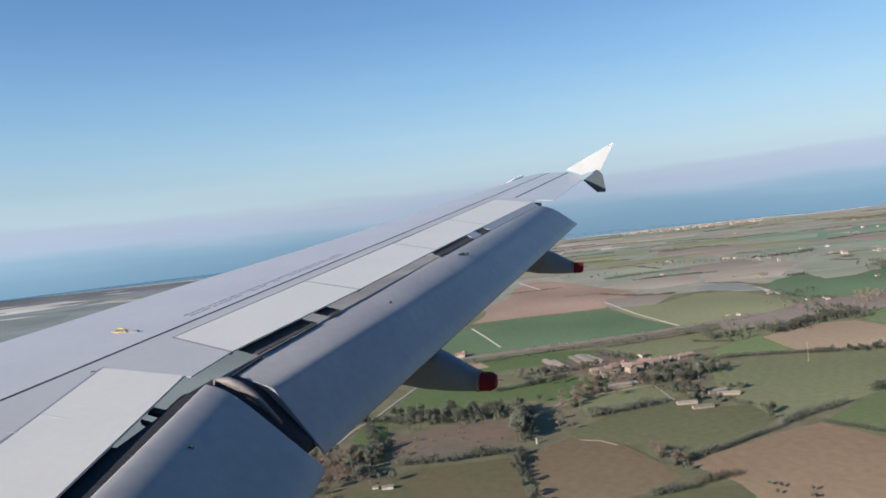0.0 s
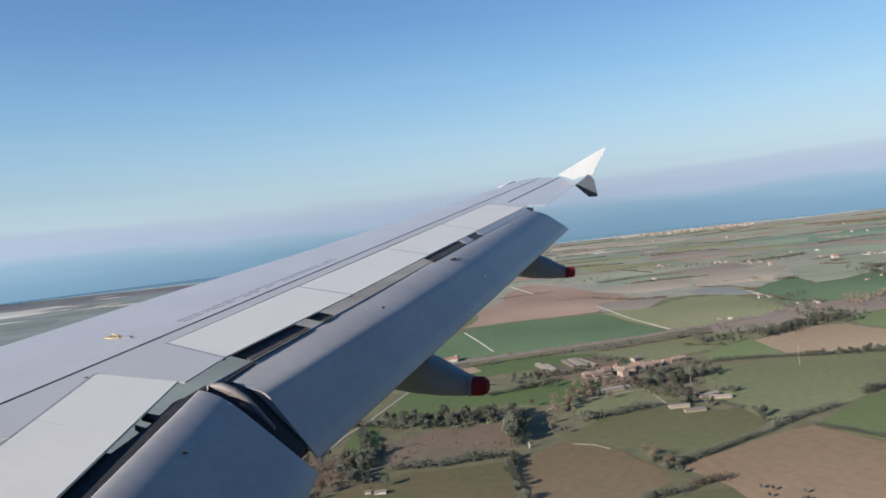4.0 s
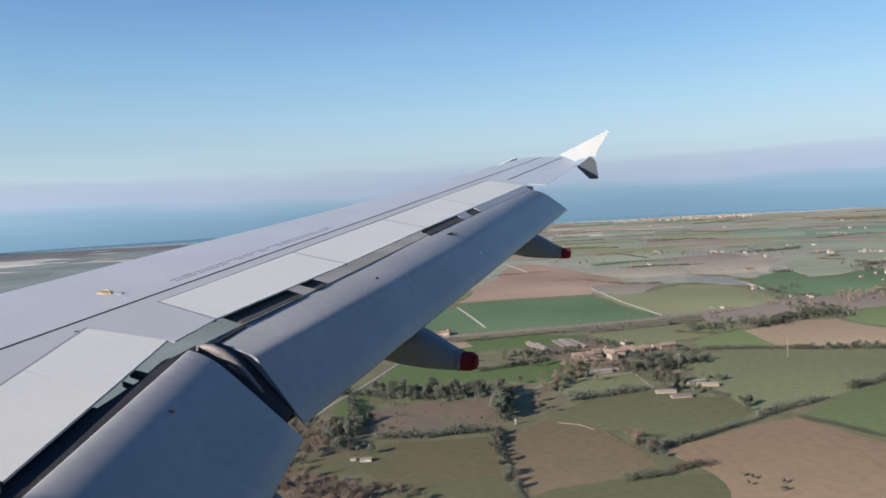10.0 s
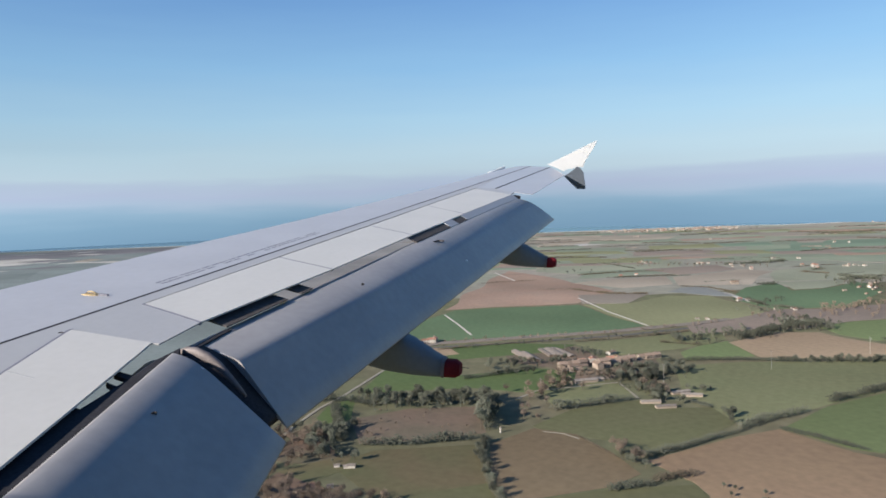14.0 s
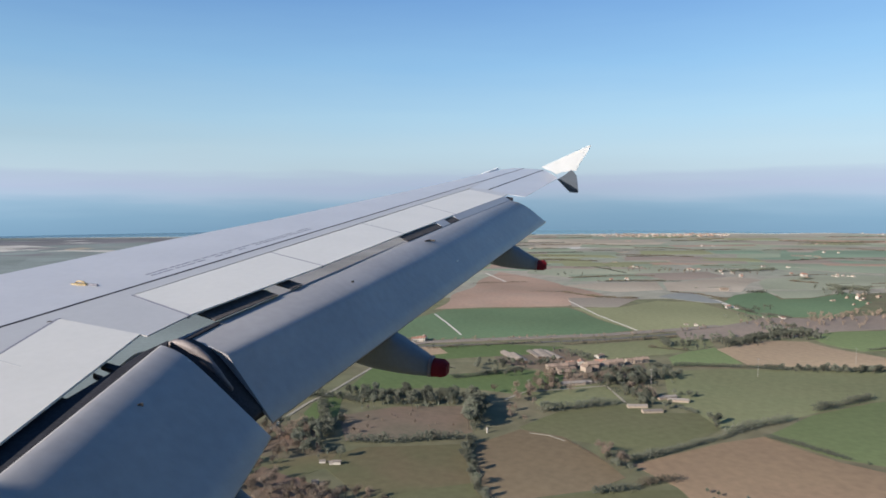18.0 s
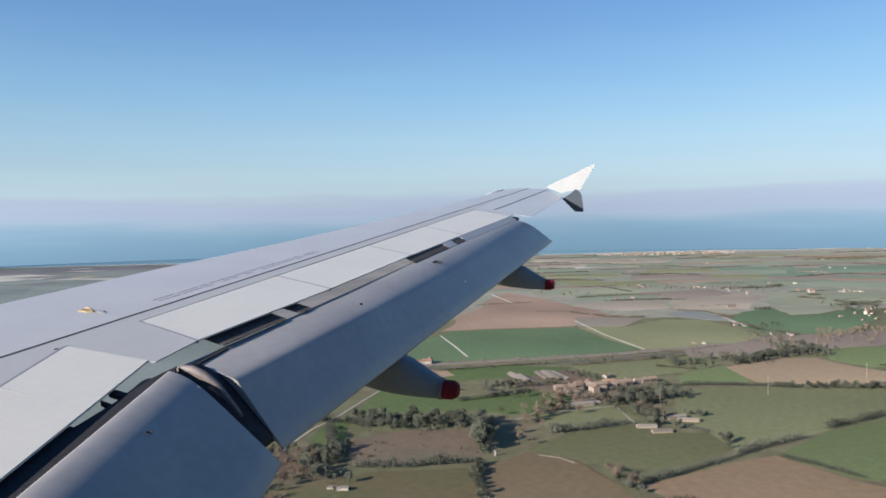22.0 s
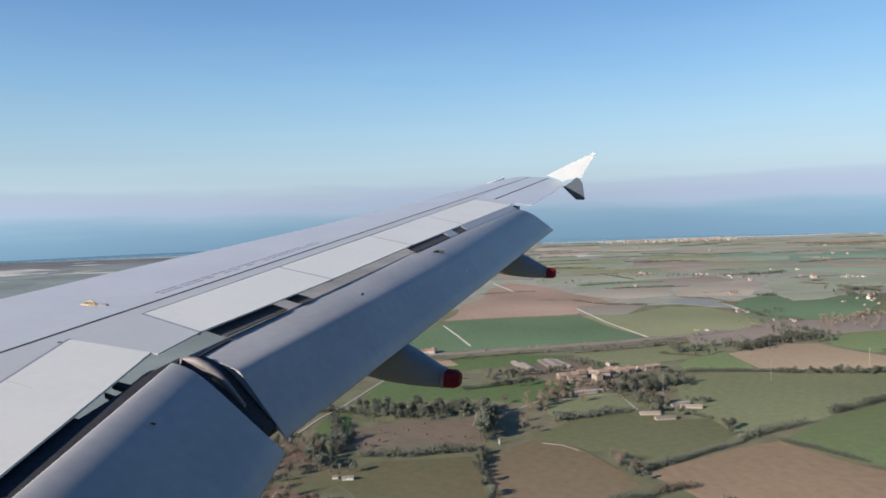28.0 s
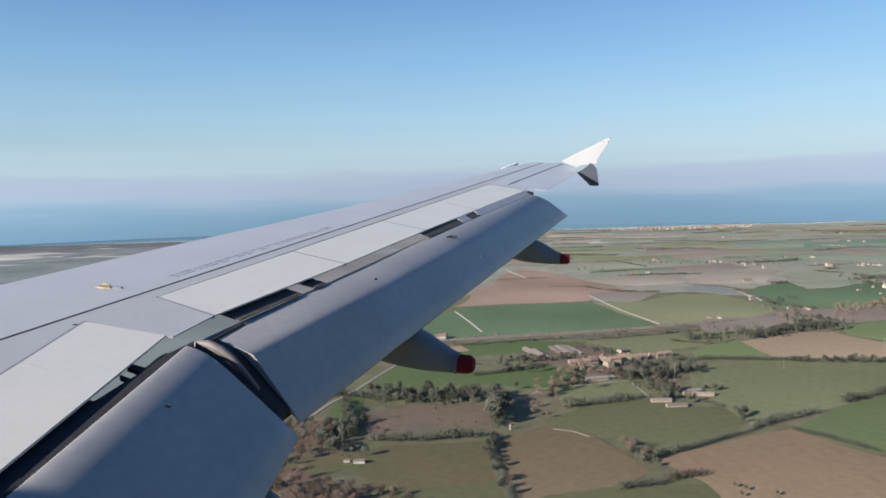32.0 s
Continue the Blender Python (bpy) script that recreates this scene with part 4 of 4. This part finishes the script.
    if kind == "evergreen" and count > 11:         # undergrowth closes the thicket
        ob = far_grove(kind, count * 2, spread * 1.3, low * 0.35, high * 0.55, *line)
        ob.name = "undergrowth"
        tagged(ob, "dense dark green undergrowth below broadleaf trees", "bushes", "undergrowth")


def hedge(kind, height, width, *line):
    """A hedgerow: ragged clumps in a row, uneven in height, with small gaps."""
    random.seed(int(line[0][0] * 5 + line[0][1] * 3))
    length = sum((Vector(b) - Vector(a)).length for a, b in zip(line, line[1:]))
    cx, cy = line[0]
    crowd = Clumps()
    n = int(length / max(1.5, height * 0.26))
    for i in range(n):
        p = along(line, (i + random.random()) / n)
        swell = 0.75 + 0.5 * noise.noise(Vector((p.x * 0.043, p.y * 0.043, 3))) + 0.25 * noise.noise(Vector((p.x * 0.18, p.y * 0.18, 8)))
        if swell < 0.42:
            continue
        h = height * swell
        for j in range(40 if p.y < 980 else 12):
            r = (h if p.y > 980 else 0.45 * h) * random.uniform(0.09, 0.19)
            crowd.add(p.x - cx + random.gauss(0, 0.2) * width, p.y - cy + random.gauss(0, 0.2) * width, random.uniform(0.12, 0.82) * h, r)
    ob = new("hedgerow", crowd.mesh("hedgerow", HEDGE_BARE if kind == "bare" else HEDGE_DARK))
    ob.location = (cx, cy, 0.1)
    tagged(ob, "brown leafless hedgerow along a field edge" if kind == "bare" else "dark green uneven hedgerow along a field edge", "hedge", "hedgerows", "stuff")


# ---- buildings ----
PLASTER = {"white": shader("white_plaster", (0.44, 0.40, 0.36), (0.36, 0.33, 0.29), rough=0.9, scale=0.4, random_mix=0.12),
           "stone": shader("tan_stone_wall", (0.33, 0.265, 0.21), (0.26, 0.21, 0.17), rough=0.95, scale=0.5, random_mix=0.15)}
TILE = shader("terracotta_tile", (0.31, 0.155, 0.105), (0.26, 0.14, 0.10), rough=0.9, scale=0.5, grain=0.3, random_mix=0.2)
OLD_TILE = shader("weathered_tan_tile", (0.25, 0.175, 0.13), (0.20, 0.15, 0.115), rough=0.9, scale=0.5, grain=0.3, random_mix=0.2)
SHEET = shader("pale_sheet_roof", (0.22, 0.19, 0.165), (0.175, 0.15, 0.13), rough=0.85, scale=0.4, grain=0.2, random_mix=0.2)
GLAZED = shader("dusty_greenhouse_glass", (0.22, 0.18, 0.145), (0.16, 0.132, 0.108), rough=0.6, scale=0.4, random_mix=0.2)
DARK_PANE = shader("dark_window_glass", (0.03, 0.035, 0.04), rough=0.15, scale=1)
WOOD_DOOR = shader("brown_wooden_door", (0.14, 0.09, 0.06), rough=0.7, scale=2)


def box(x0, x1, y0, y1, z0, z1):
    return prism([(x0, y0), (x1, y0), (x1, y1), (x0, y1)], z0, z1)


def make_house(style, w, d, h, rise, wall, roof):
    """A house or shed on its base point: gabled walls, roof slabs with eaves, chimney, door and windows."""
    names = {"white_house": "white_house", "tile_house": "village_house", "stone_house": "stone_farmhouse", "long_barn": "long_barn", "greenhouse": "greenhouse", "shed": "small_shed", "farm_wing": "farm_wing"}
    words = {"white_house": "white plastered house with a pitched roof", "tile_house": "pale house with a terracotta tiled roof", "stone_house": "tan stone farmhouse with weathered tiled roof",
             "long_barn": "long low barn with pale sheet roof", "greenhouse": "long greenhouse with dusty pale glazing", "shed": "small white shed with a pale roof in scrub", "farm_wing": "long tan stone farm building with weathered roof"}
    root = tagged(new(names[style]), words[style], "greenhouse" if style == "greenhouse" else "shed" if style == "shed" else "barn" if style in ("long_barn", "farm_wing") else "house", names[style].replace("_", " ") + "s")
    rings = []
    for x in (-w / 2, w / 2):
        rings.append([(x, -d / 2, -0.5), (x, d / 2, -0.5), (x, d / 2, h), (x, 0, h + rise), (x, -d / 2, h)])
    part("wall", loft(rings), wall, root)
    for s in (-1, 1):
        e = 0.5
        k = rise / (d / 2)
        a = [(x, s * (d / 2 + e), h - e * k + 0.05 + t) for x in (-w / 2 - 0.4, w / 2 + 0.4) for t in (0, 0.22)]
        b = [(x, 0, h + rise + 0.05 + t) for x in (-w / 2 - 0.4, w / 2 + 0.4) for t in (0, 0.22)]
        part("roof_slope", loft([[a[0], a[1], a[3], a[2]], [b[0], b[1], b[3], b[2]]]), roof, root)
    if style in ("white_house", "tile_house", "stone_house", "farm_wing"):
        part("chimney", box(w * 0.2, w * 0.2 + 0.9, 0.3, 1.2, h, h + rise + 1.2), wall, root)
        part("door", box(-0.6, 0.6, -d / 2 - 0.08, -d / 2 + 0.1, 0, 2.3), WOOD_DOOR, root)
        n = max(2, int(w / 3.5))
        for i in range(n):
            x = -w / 2 + w * (i + 0.5) / n
            for z in ([1.2, 4.2] if h > 5 else [1.2]):
                if abs(x) > 1.2 or z > 3:
                    win = part("window", box(x - 0.65, x + 0.65, -d / 2 - 0.06, -d / 2 + 0.1, z, z + 1.4), DARK_PANE, root)
    else:
        part("door", box(w / 2 - 0.1, w / 2 + 0.08, -1.4, 1.4, 0, min(h, 2.8)), WOOD_DOOR, root)
    return root


random.seed(77)
HOUSES = {
    "white_house": [make_house("white_house", 11, 8, 5.6, 1.7, PLASTER["white"], TILE), make_house("white_house", 14, 9, 3.6, 1.6, PLASTER["white"], OLD_TILE)],
    "tile_house": [make_house("tile_house", 12, 9, 5.4, 2.0, PLASTER["white"], TILE), make_house("tile_house", 9, 8, 3.5, 1.8, PLASTER["stone"], TILE)],
    "stone_house": [make_house("stone_house", 11, 7, 5.6, 1.8, PLASTER["stone"], OLD_TILE), make_house("stone_house", 15, 7, 3.6, 1.6, PLASTER["stone"], OLD_TILE)],
    "long_barn": [make_house("long_barn", 24, 7, 2.6, 1.2, PLASTER["stone"], SHEET)],
    "farm_wing": [make_house("farm_wing", 19, 7.5, 4.2, 1.7, PLASTER["stone"], OLD_TILE)],
    "shed": [make_house("shed", 6, 3.6, 2.3, 0.8, PLASTER["white"], SHEET)],
    "greenhouse": [make_house("greenhouse", 30, 5, 0.9, 0.8, GLAZED, GLAZED)],
}


def houses(style, count, spread, yaw, size, *line):
    random.seed(int(line[0][0] * 11 + line[0][1] * 5 + count))
    for i in range(count):
        p = along(line, (i + 0.5) / count)
        k = size * random.uniform(0.8, 1.2)
        m = pose(p.x + random.gauss(0, spread), p.y + random.gauss(0, spread), 0.2, 0, 0, yaw + random.choice((0, 0, 90) if "house" in style and style != "greenhouse" else (0,)) + random.uniform(-8, 8))
        m = m @ Matrix.Diagonal((k, k, k, 1))
        first = random.choice(HOUSES[style])
        if first in used:
            ob = copy_thing(first, Matrix.Identity(4))
        else:
            ob = first
            used.add(first)
        ob.matrix_basis = m


CONCRETE = shader("pale_concrete", (0.36, 0.34, 0.31), rough=0.9, scale=1)


def pole(x, y, h):
    """A tapered concrete power pole with its cross arm and insulators."""
    root = tagged(new("power_pole"), "pale concrete power pole standing in a field", "pole", "power poles")
    root.location = (x, y, 0.2)
    part("shaft", loft([[(r * math.cos(a), r * math.sin(a), z) for a in [math.tau * i / 8 for i in range(8)]] for z, r in ((-1, 0.2), (h, 0.12))]), CONCRETE, root)
    part("cross_arm", box(-1.6, 1.6, -0.12, 0.12, h - 1.2, h - 0.95), CONCRETE, root)
    for dx in (-1.4, 0, 1.4):
        part("insulator", box(dx - 0.12, dx + 0.12, -0.12, 0.12, h - 0.95, h - 0.5), DARK_PANE, root)


def water_tank(x, y):
    """A slim white tank tower with a domed cap and a dark base."""
    root = tagged(new("water_tank"), "slim white water tank beside tall trees", "tank")
    root.location = (x, y, 0.2)
    ring = lambda z, r: [(r * math.cos(a), r * math.sin(a), z) for a in [math.tau * i / 16 for i in range(16)]]
    part("tank_body", loft([ring(z, r) for z, r in ((0.6, 0.8), (4.4, 0.8))]), PLASTER["white"], root)
    part("cap", loft([ring(z, r) for z, r in ((4.4, 0.86), (4.7, 0.7), (4.85, 0.35))]), SHEET, root)
    part("base", loft([ring(z, r) for z, r in ((-0.5, 1.0), (0.6, 0.9))]), CONCRETE, root)


def bell_tower(x, y):
    """A square stone tower with a cornice, a low roof and a dark opening on each side."""
    root = tagged(new("bell_tower"), "square tan stone tower rising among dark trees", "tower")
    root.matrix_world = pose(x, y, 0.2, 0, 0, 20)
    part("shaft", box(-2.6, 2.6, -2.6, 2.6, -0.5, 15), PLASTER["stone"], root)
    part("cornice", box(-2.9, 2.9, -2.9, 2.9, 15, 15.5), PLASTER["white"], root)
    part("roof", loft([[(-r, -r, z), (r, -r, z), (r, r, z), (-r, r, z)] for z, r in ((15.5, 2.8), (17.2, 0.2))]), TILE, root)
    for a in (0, 90, 180, 270):
        ob = part("belfry_opening", box(-0.7, 0.7, -2.66, -2.5, 11.2, 13.8), DARK_PANE, root)
        ob.matrix_basis = pose(0, 0, 0, 0, 0, a)


random.seed(3)
pond = [(490, 1476), (538, 1491), (547, 1330), (512, 1341), (444, 1424)]
tagged(new("pond_water", solid(prism(pond, 0.0, 0.45), PALE_WATER, "pond_water")), "pale blue farm reservoir among fields", "pond", kind="structure")
hedge("dark", 7, 8.4, (246, 818), (307, 818), (363, 808), (403, 795))
hedge("dark", 8.4, 8.4, (420, 801), (454, 791), (512, 792), (554, 785))
hedge("dark", 8.4, 11.2, (349, 638), (382, 655), (426, 678))
hedge("dark", 9.8, 12.6, (237, 570), (267, 591), (312, 612))
hedge("dark", 5.6, 5.6, (269, 567), (287, 545), (302, 522), (319, 505))
hedge("dark", 7, 8.4, (143, 515), (174, 529), (193, 542), (238, 568))
hedge("bare", 6, 10, (134, 468), (153, 475), (168, 480))
hedge("dark", 7, 8.4, (101, 456), (133, 463))
hedge("dark", 11.2, 14, (92, 640), (126, 650), (174, 668))
hedge("dark", 11.2, 11.2, (-80, 560), (-41, 557), (15, 567))
hedge("dark", 5.6, 7, (24, 568), (21, 518), (22, 480), (28, 445), (34, 392))
hedge("dark", 7, 8.4, (10, 764), (62, 784), (92, 805))
hedge("bare", 4.2, 5.6, (-20, 923), (42, 942), (139, 962))
hedge("bare", 4.2, 5.6, (168, 946), (269, 974), (340, 997))
hedge("dark", 11.2, 19.6, (391, 938), (449, 984), (505, 1016), (547, 1033))
hedge("dark", 12.6, 22.4, (490, 1035), (533, 1007), (536, 981))
hedge("dark", 8.4, 19.6, (764, 1936), (897, 1959))
hedge("dark", 8.4, 19.6, (913, 1974), (955, 1988))
hedge("dark", 7, 19.6, (903, 1737), (937, 1749))
hedge("dark", 4.2, 9.8, (451, 2117), (480, 2023), (507, 1907))
hedge("dark", 4.2, 8.4, (340, 1800), (437, 1837))
hedge("dark", 9.8, 25.2, (892, 1572), (927, 1509))
hedge("dark", 8.4, 19.6, (661, 1494), (693, 1483))
hedge("dark", 9.8, 28, (854, 1523), (963, 1558))
hedge("dark", 11.2, 14, (312, 984), (305, 925))
hedge("bare", 5.6, 7, (279, 927), (323, 904))
hedge("dark", 4.5, 7, (222, 655), (236, 632))
hedge("dark", 9.8, 11.2, (-141, 692), (-106, 690), (-81, 671))
hedge("dark", 11.2, 14, (-118, 671), (-95, 571))
hedge("bare", 4.2, 8.4, (330, 1788), (473, 1834), (561, 1828))
hedge("dark", 5.6, 8.4, (561, 903), (650, 921))
hedge("bare", 2.1, 2.8, (125, 508), (116, 528), (101, 567))
hedge("bare", 5.6, 11.2, (454, 3168), (673, 3230), (843, 3083))
hedge("bare", 5.6, 11.2, (930, 2955), (1040, 2800), (1243, 2849))
hedge("bare", 5.6, 11.2, (339, 2359), (517, 2297))
hedge("bare", 5.6, 11.2, (659, 2479), (813, 2519), (893, 2458))
hedge("dark", 5.6, 11.2, (1149, 2289), (1344, 2367), (1462, 2286))
hedge("bare", 7, 12.6, (1670, 3444), (1854, 3318), (2127, 3333))
hedge("bare", 5.6, 9.8, (266, 1506), (321, 1421), (396, 1400))
hedge("bare", 4.2, 8.4, (385, 1707), (487, 1725), (553, 1709))
hedge("bare", 4.2, 7, (498, 1504), (546, 1463), (570, 1375))
hedge("dark", 7, 9.8, (542, 1257), (549, 1205), (584, 1155))
hedge("bare", 5.6, 11.2, (857, 1702), (899, 1651))
hedge("dark", 9.8, 16.8, (893, 1606), (914, 1561), (927, 1499))
hedge("dark", 7, 14, (496, 4168), (778, 4053), (846, 3907))
hedge("dark", 7, 14, (1144, 3459), (1371, 3536))
hedge("bare", 5.6, 12.6, (1676, 2874), (1743, 2727))
random.seed(8)
for i in range(46):                  # thin hedge lines across the far plain
    y = 1500 + 2350 * random.random() ** 1.3
    x, w = random.uniform(-0.1, 0.76) * y, y * random.uniform(0.02, 0.06)
    rise = w * random.uniform(-0.2, 0.35)
    hedge(random.choice(("dark", "dark", "bare")), y * 0.0017, y * 0.004, (round(x - w), round(y - rise)), (round(x), round(y + rise * 0.2)), (round(x + w), round(y + rise)))
grove("evergreen", 34, 7, 9.8, 15.4, (-98, 694), (-49, 689), (-8, 680), (27, 679))
grove("evergreen", 14, 5.6, 8.4, 12.6, (-81, 675), (-36, 665), (8, 668))
grove("evergreen", 12, 3.1, 15.4, 22.4, (35, 668), (31, 623), (25, 587))
grove("evergreen", 7, 2.8, 7, 11.2, (24, 561), (22, 518))
grove("evergreen", 8, 2.8, 5.6, 9.8, (21, 518), (22, 480), (28, 447))
grove("bare", 7, 4.2, 8.4, 14, (129, 546), (127, 522), (136, 508), (140, 498))
grove("evergreen", 4, 4.2, 7, 9.8, (125, 508), (133, 491))
grove("evergreen", 34, 11, 8.5, 12.5, (195, 770), (217, 762), (252, 773))
grove("evergreen", 14, 5, 7, 11, (180, 706), (200, 685), (207, 668))
grove("bare", 8, 8.4, 8.4, 14, (193, 722), (211, 683))
grove("bare", 32, 12.6, 8.4, 14, (67, 682), (87, 699), (119, 724), (112, 777))
grove("evergreen", 8, 7, 7, 11.2, (39, 806), (66, 766), (90, 778))
grove("bare", 4, 5.6, 7, 11.2, (66, 644), (74, 605))
grove("evergreen", 4, 4.2, 7, 9.8, (234, 610), (237, 596))
grove("evergreen", 2, 2.8, 3.4, 4.8, (176, 455), (181, 452))
grove("evergreen", 2, 2.8, 3.4, 4.8, (181, 441), (188, 442))
grove("evergreen", 2, 2.8, 3.4, 4.8, (195, 431), (199, 430))
grove("bare", 48, 12.6, 7, 12.6, (-146, 521), (-140, 533), (-136, 573), (-112, 594))
grove("bare", 56, 14, 7, 12.6, (-140, 468), (-118, 458), (-92, 448), (-69, 435), (-52, 414))
grove("evergreen", 12, 5.6, 8.4, 14, (-118, 584), (-101, 532), (-90, 532))
grove("evergreen", 6, 7, 7, 11.2, (-157, 595), (-144, 605))
grove("evergreen", 36, 11.2, 9.8, 15.4, (384, 924), (442, 967), (505, 998), (519, 965))
grove("evergreen", 10, 11.2, 7, 12.6, (302, 956), (346, 924))
grove("bare", 44, 22.4, 7, 11.2, (477, 1064), (568, 1091), (732, 1138), (812, 1158))
grove("evergreen", 26, 9.8, 4.2, 8.4, (-35, 923), (90, 945), (217, 959), (384, 1004))
grove("evergreen", 14, 25.2, 9.8, 14, (833, 1484), (916, 1499))
grove("evergreen", 18, 14, 8.4, 12.6, (764, 1936), (935, 1956))
grove("bare", 20, 35, 7, 12.6, (505, 2022), (721, 1939), (818, 1870))
grove("evergreen", 6, 3.5, 5, 8, (244, 690), (256, 686))
grove("bare", 10, 8.4, 7, 11.2, (139, 763), (171, 750), (186, 763))
grove("evergreen", 7, 4, 5, 8, (129, 776), (186, 785))
grove("evergreen", 18, 4.2, 7, 9.8, (403, 795), (508, 787))
grove("evergreen", 6, 11.2, 7, 11.2, (535, 1231), (588, 1268))
grove("bare", 6, 7, 4.2, 7, (-87, 630), (-70, 571))
grove("evergreen", 16, 7, 6, 9, (158, 895), (188, 855))
grove("evergreen", 18, 7, 8.4, 14, (168, 741), (200, 745), (220, 731))
grove("evergreen", 16, 7, 5.6, 11.2, (50, 829), (98, 822), (132, 839))
grove("evergreen", 22, 9.8, 7, 12.6, (333, 963), (384, 970), (421, 994))
grove("bare", 46, 7, 4.2, 7, (-67, 970), (94, 988), (245, 1008), (416, 1067))
grove("evergreen", 24, 12.6, 8.4, 14, (503, 1063), (539, 1033), (538, 998))
grove("bare", 40, 16.8, 7, 11.2, (608, 1166), (689, 1175), (806, 1205))
grove("evergreen", 12, 11.2, 7, 11.2, (490, 1159), (536, 1135))
grove("evergreen", 26, 28, 7, 11.2, (841, 1456), (862, 1393), (951, 1424))
grove("evergreen", 10, 25.2, 5.6, 8.4, (274, 1907), (414, 1838))
grove("evergreen", 40, 56, 7, 11.2, (829, 3977), (1182, 3860), (1621, 3861))
grove("evergreen", 6, 8.4, 5.6, 8.4, (514, 1266), (540, 1278))
grove("evergreen", 14, 16.8, 5.6, 9.8, (529, 2055), (721, 1939))
grove("evergreen", 8, 5.6, 5.6, 9.8, (189, 664), (207, 652))
grove("evergreen", 12, 5.6, 7, 11.2, (-122, 594), (-94, 609))
grove("bare", 10, 12.6, 2.8, 4.2, (-70, 616), (7, 606))
houses("greenhouse", 4, 2.1, -76, 1.4, (81, 878), (99, 864))
houses("greenhouse", 5, 2.1, -76, 1.54, (116, 886), (146, 882))
houses("farm_wing", 2, 1, 20, 1.25, (128, 798), (151, 811))
houses("farm_wing", 3, 1, 12, 1.25, (180, 812), (213, 826))
houses("farm_wing", 2, 1, 12, 1.0, (228, 836), (246, 838))
houses("stone_house", 3, 1.5, 12, 1.1, (164, 795), (178, 806))
houses("stone_house", 5, 5, 15, 0.8, (122, 784), (144, 797), (159, 806))
houses("tile_house", 4, 5, 5, 0.8, (145, 826), (182, 825), (205, 845))
houses("long_barn", 3, 1, 10, 0.9, (137, 735), (168, 747))
houses("white_house", 1, 1, 40, 0.7, (199, 869))
houses("long_barn", 1, 0.5, 6, 0.72, (187, 653))
houses("long_barn", 1, 0.5, 6, 0.72, (196, 637))
houses("long_barn", 1, 0.5, 14, 0.8, (224, 682))
houses("long_barn", 1, 0.5, -8, 0.8, (232, 671))
houses("white_house", 4, 5.6, 10, 0.7, (522, 1266), (549, 1278))
houses("white_house", 4, 5.6, 0, 0.95, (-39, 969), (-27, 976))
houses("stone_house", 9, 30, 20, 0.62, (773, 1333), (888, 1453), (913, 1366))
houses("tile_house", 14, 30, 30, 0.62, (764, 1303), (868, 1393), (1022, 1494))
houses("white_house", 90, 56, 0, 0.98, (906, 4105), (1229, 4129), (1684, 4133))
houses("tile_house", 90, 56, 10, 0.98, (953, 3959), (1282, 3979), (1630, 3996))
houses("white_house", 10, 42, 0, 1, (2523, 4077), (2688, 4050))
houses("long_barn", 4, 8.4, 0, 1, (1254, 2505), (1302, 2474), (1351, 2470))
houses("tile_house", 4, 11.2, 0, 0.7, (564, 2089), (580, 2051))
houses("white_house", 4, 11.2, 0, 0.63, (706, 2006), (734, 1971))
houses("white_house", 3, 11.2, 0, 0.63, (778, 1903), (801, 1901))
houses("white_house", 7, 16.8, 0, 0.63, (1029, 1812), (1078, 1793))
houses("shed", 3, 2, 5, 0.9, (-91, 511), (-77, 512))
houses("shed", 1, 1.4, 20, 0.9, (-91, 475))
houses("white_house", 2, 5.6, 0, 0.49, (375, 1099), (416, 1086))
houses("tile_house", 4, 16.8, 0, 0.95, (951, 1861), (937, 1749))
houses("stone_house", 1, 7, 0, 0.95, (615, 1516), (638, 1546))
houses("tile_house", 2, 4.2, 5, 0.95, (20, 679), (31, 687))
houses("white_house", 3, 11.2, 0, 0.49, (540, 1145), (608, 1166))
houses("tile_house", 72, 38, 20, 0.95, (990, 1330), (1157, 1310), (1205, 1226), (1110, 1175), (1030, 1261))
houses("white_house", 16, 30, 10, 0.95, (1010, 1290), (1150, 1240), (1180, 1160))
houses("long_barn", 6, 12, 15, 0.9, (849, 1064), (946, 1067))
houses("tile_house", 9, 14, 15, 0.95, (860, 1075), (922, 1020))
far_grove("bare", 90, 28, 7, 11, (970, 790), (1040, 740), (1000, 710))
far_grove("evergreen", 40, 6, 6, 10, (775, 774), (746, 649))
houses("stone_house", 12, 12, 25, 0.95, (-503, 396), (-462, 394), (-440, 354))
houses("long_barn", 5, 8, -30, 0.9, (-228, 746), (-193, 724))
far_grove("evergreen", 60, 14, 8, 13, (-561, 360), (-523, 384), (-483, 356), (-435, 406), (-442, 321))
bell_tower(-476, 283)
for x, y in ((420, 1720), (760, 1810), (980, 2060), (530, 2240), (1240, 2330), (1460, 2620), (690, 2700), (350, 2930), (1130, 3050), (1720, 3180), (900, 3420)):
    houses(random.choice(("white_house", "tile_house", "long_barn")), 2, 14, 0, 0.8, (x, y), (x + 40, y + 6))    # lone farmsteads far off
pole(221, 725, 20)
pole(353, 766, 21)
pole(496, 822, 21)
pole(87, 690, 18)
water_tank(38, 581)
for first in [t for group in TREES.values() for t in group] + [t for group in HOUSES.values() for t in group]:
    if first not in used:            # a pattern that no row asked for
        for ob in (*first.children_recursive, first):
            bpy.data.objects.remove(ob)
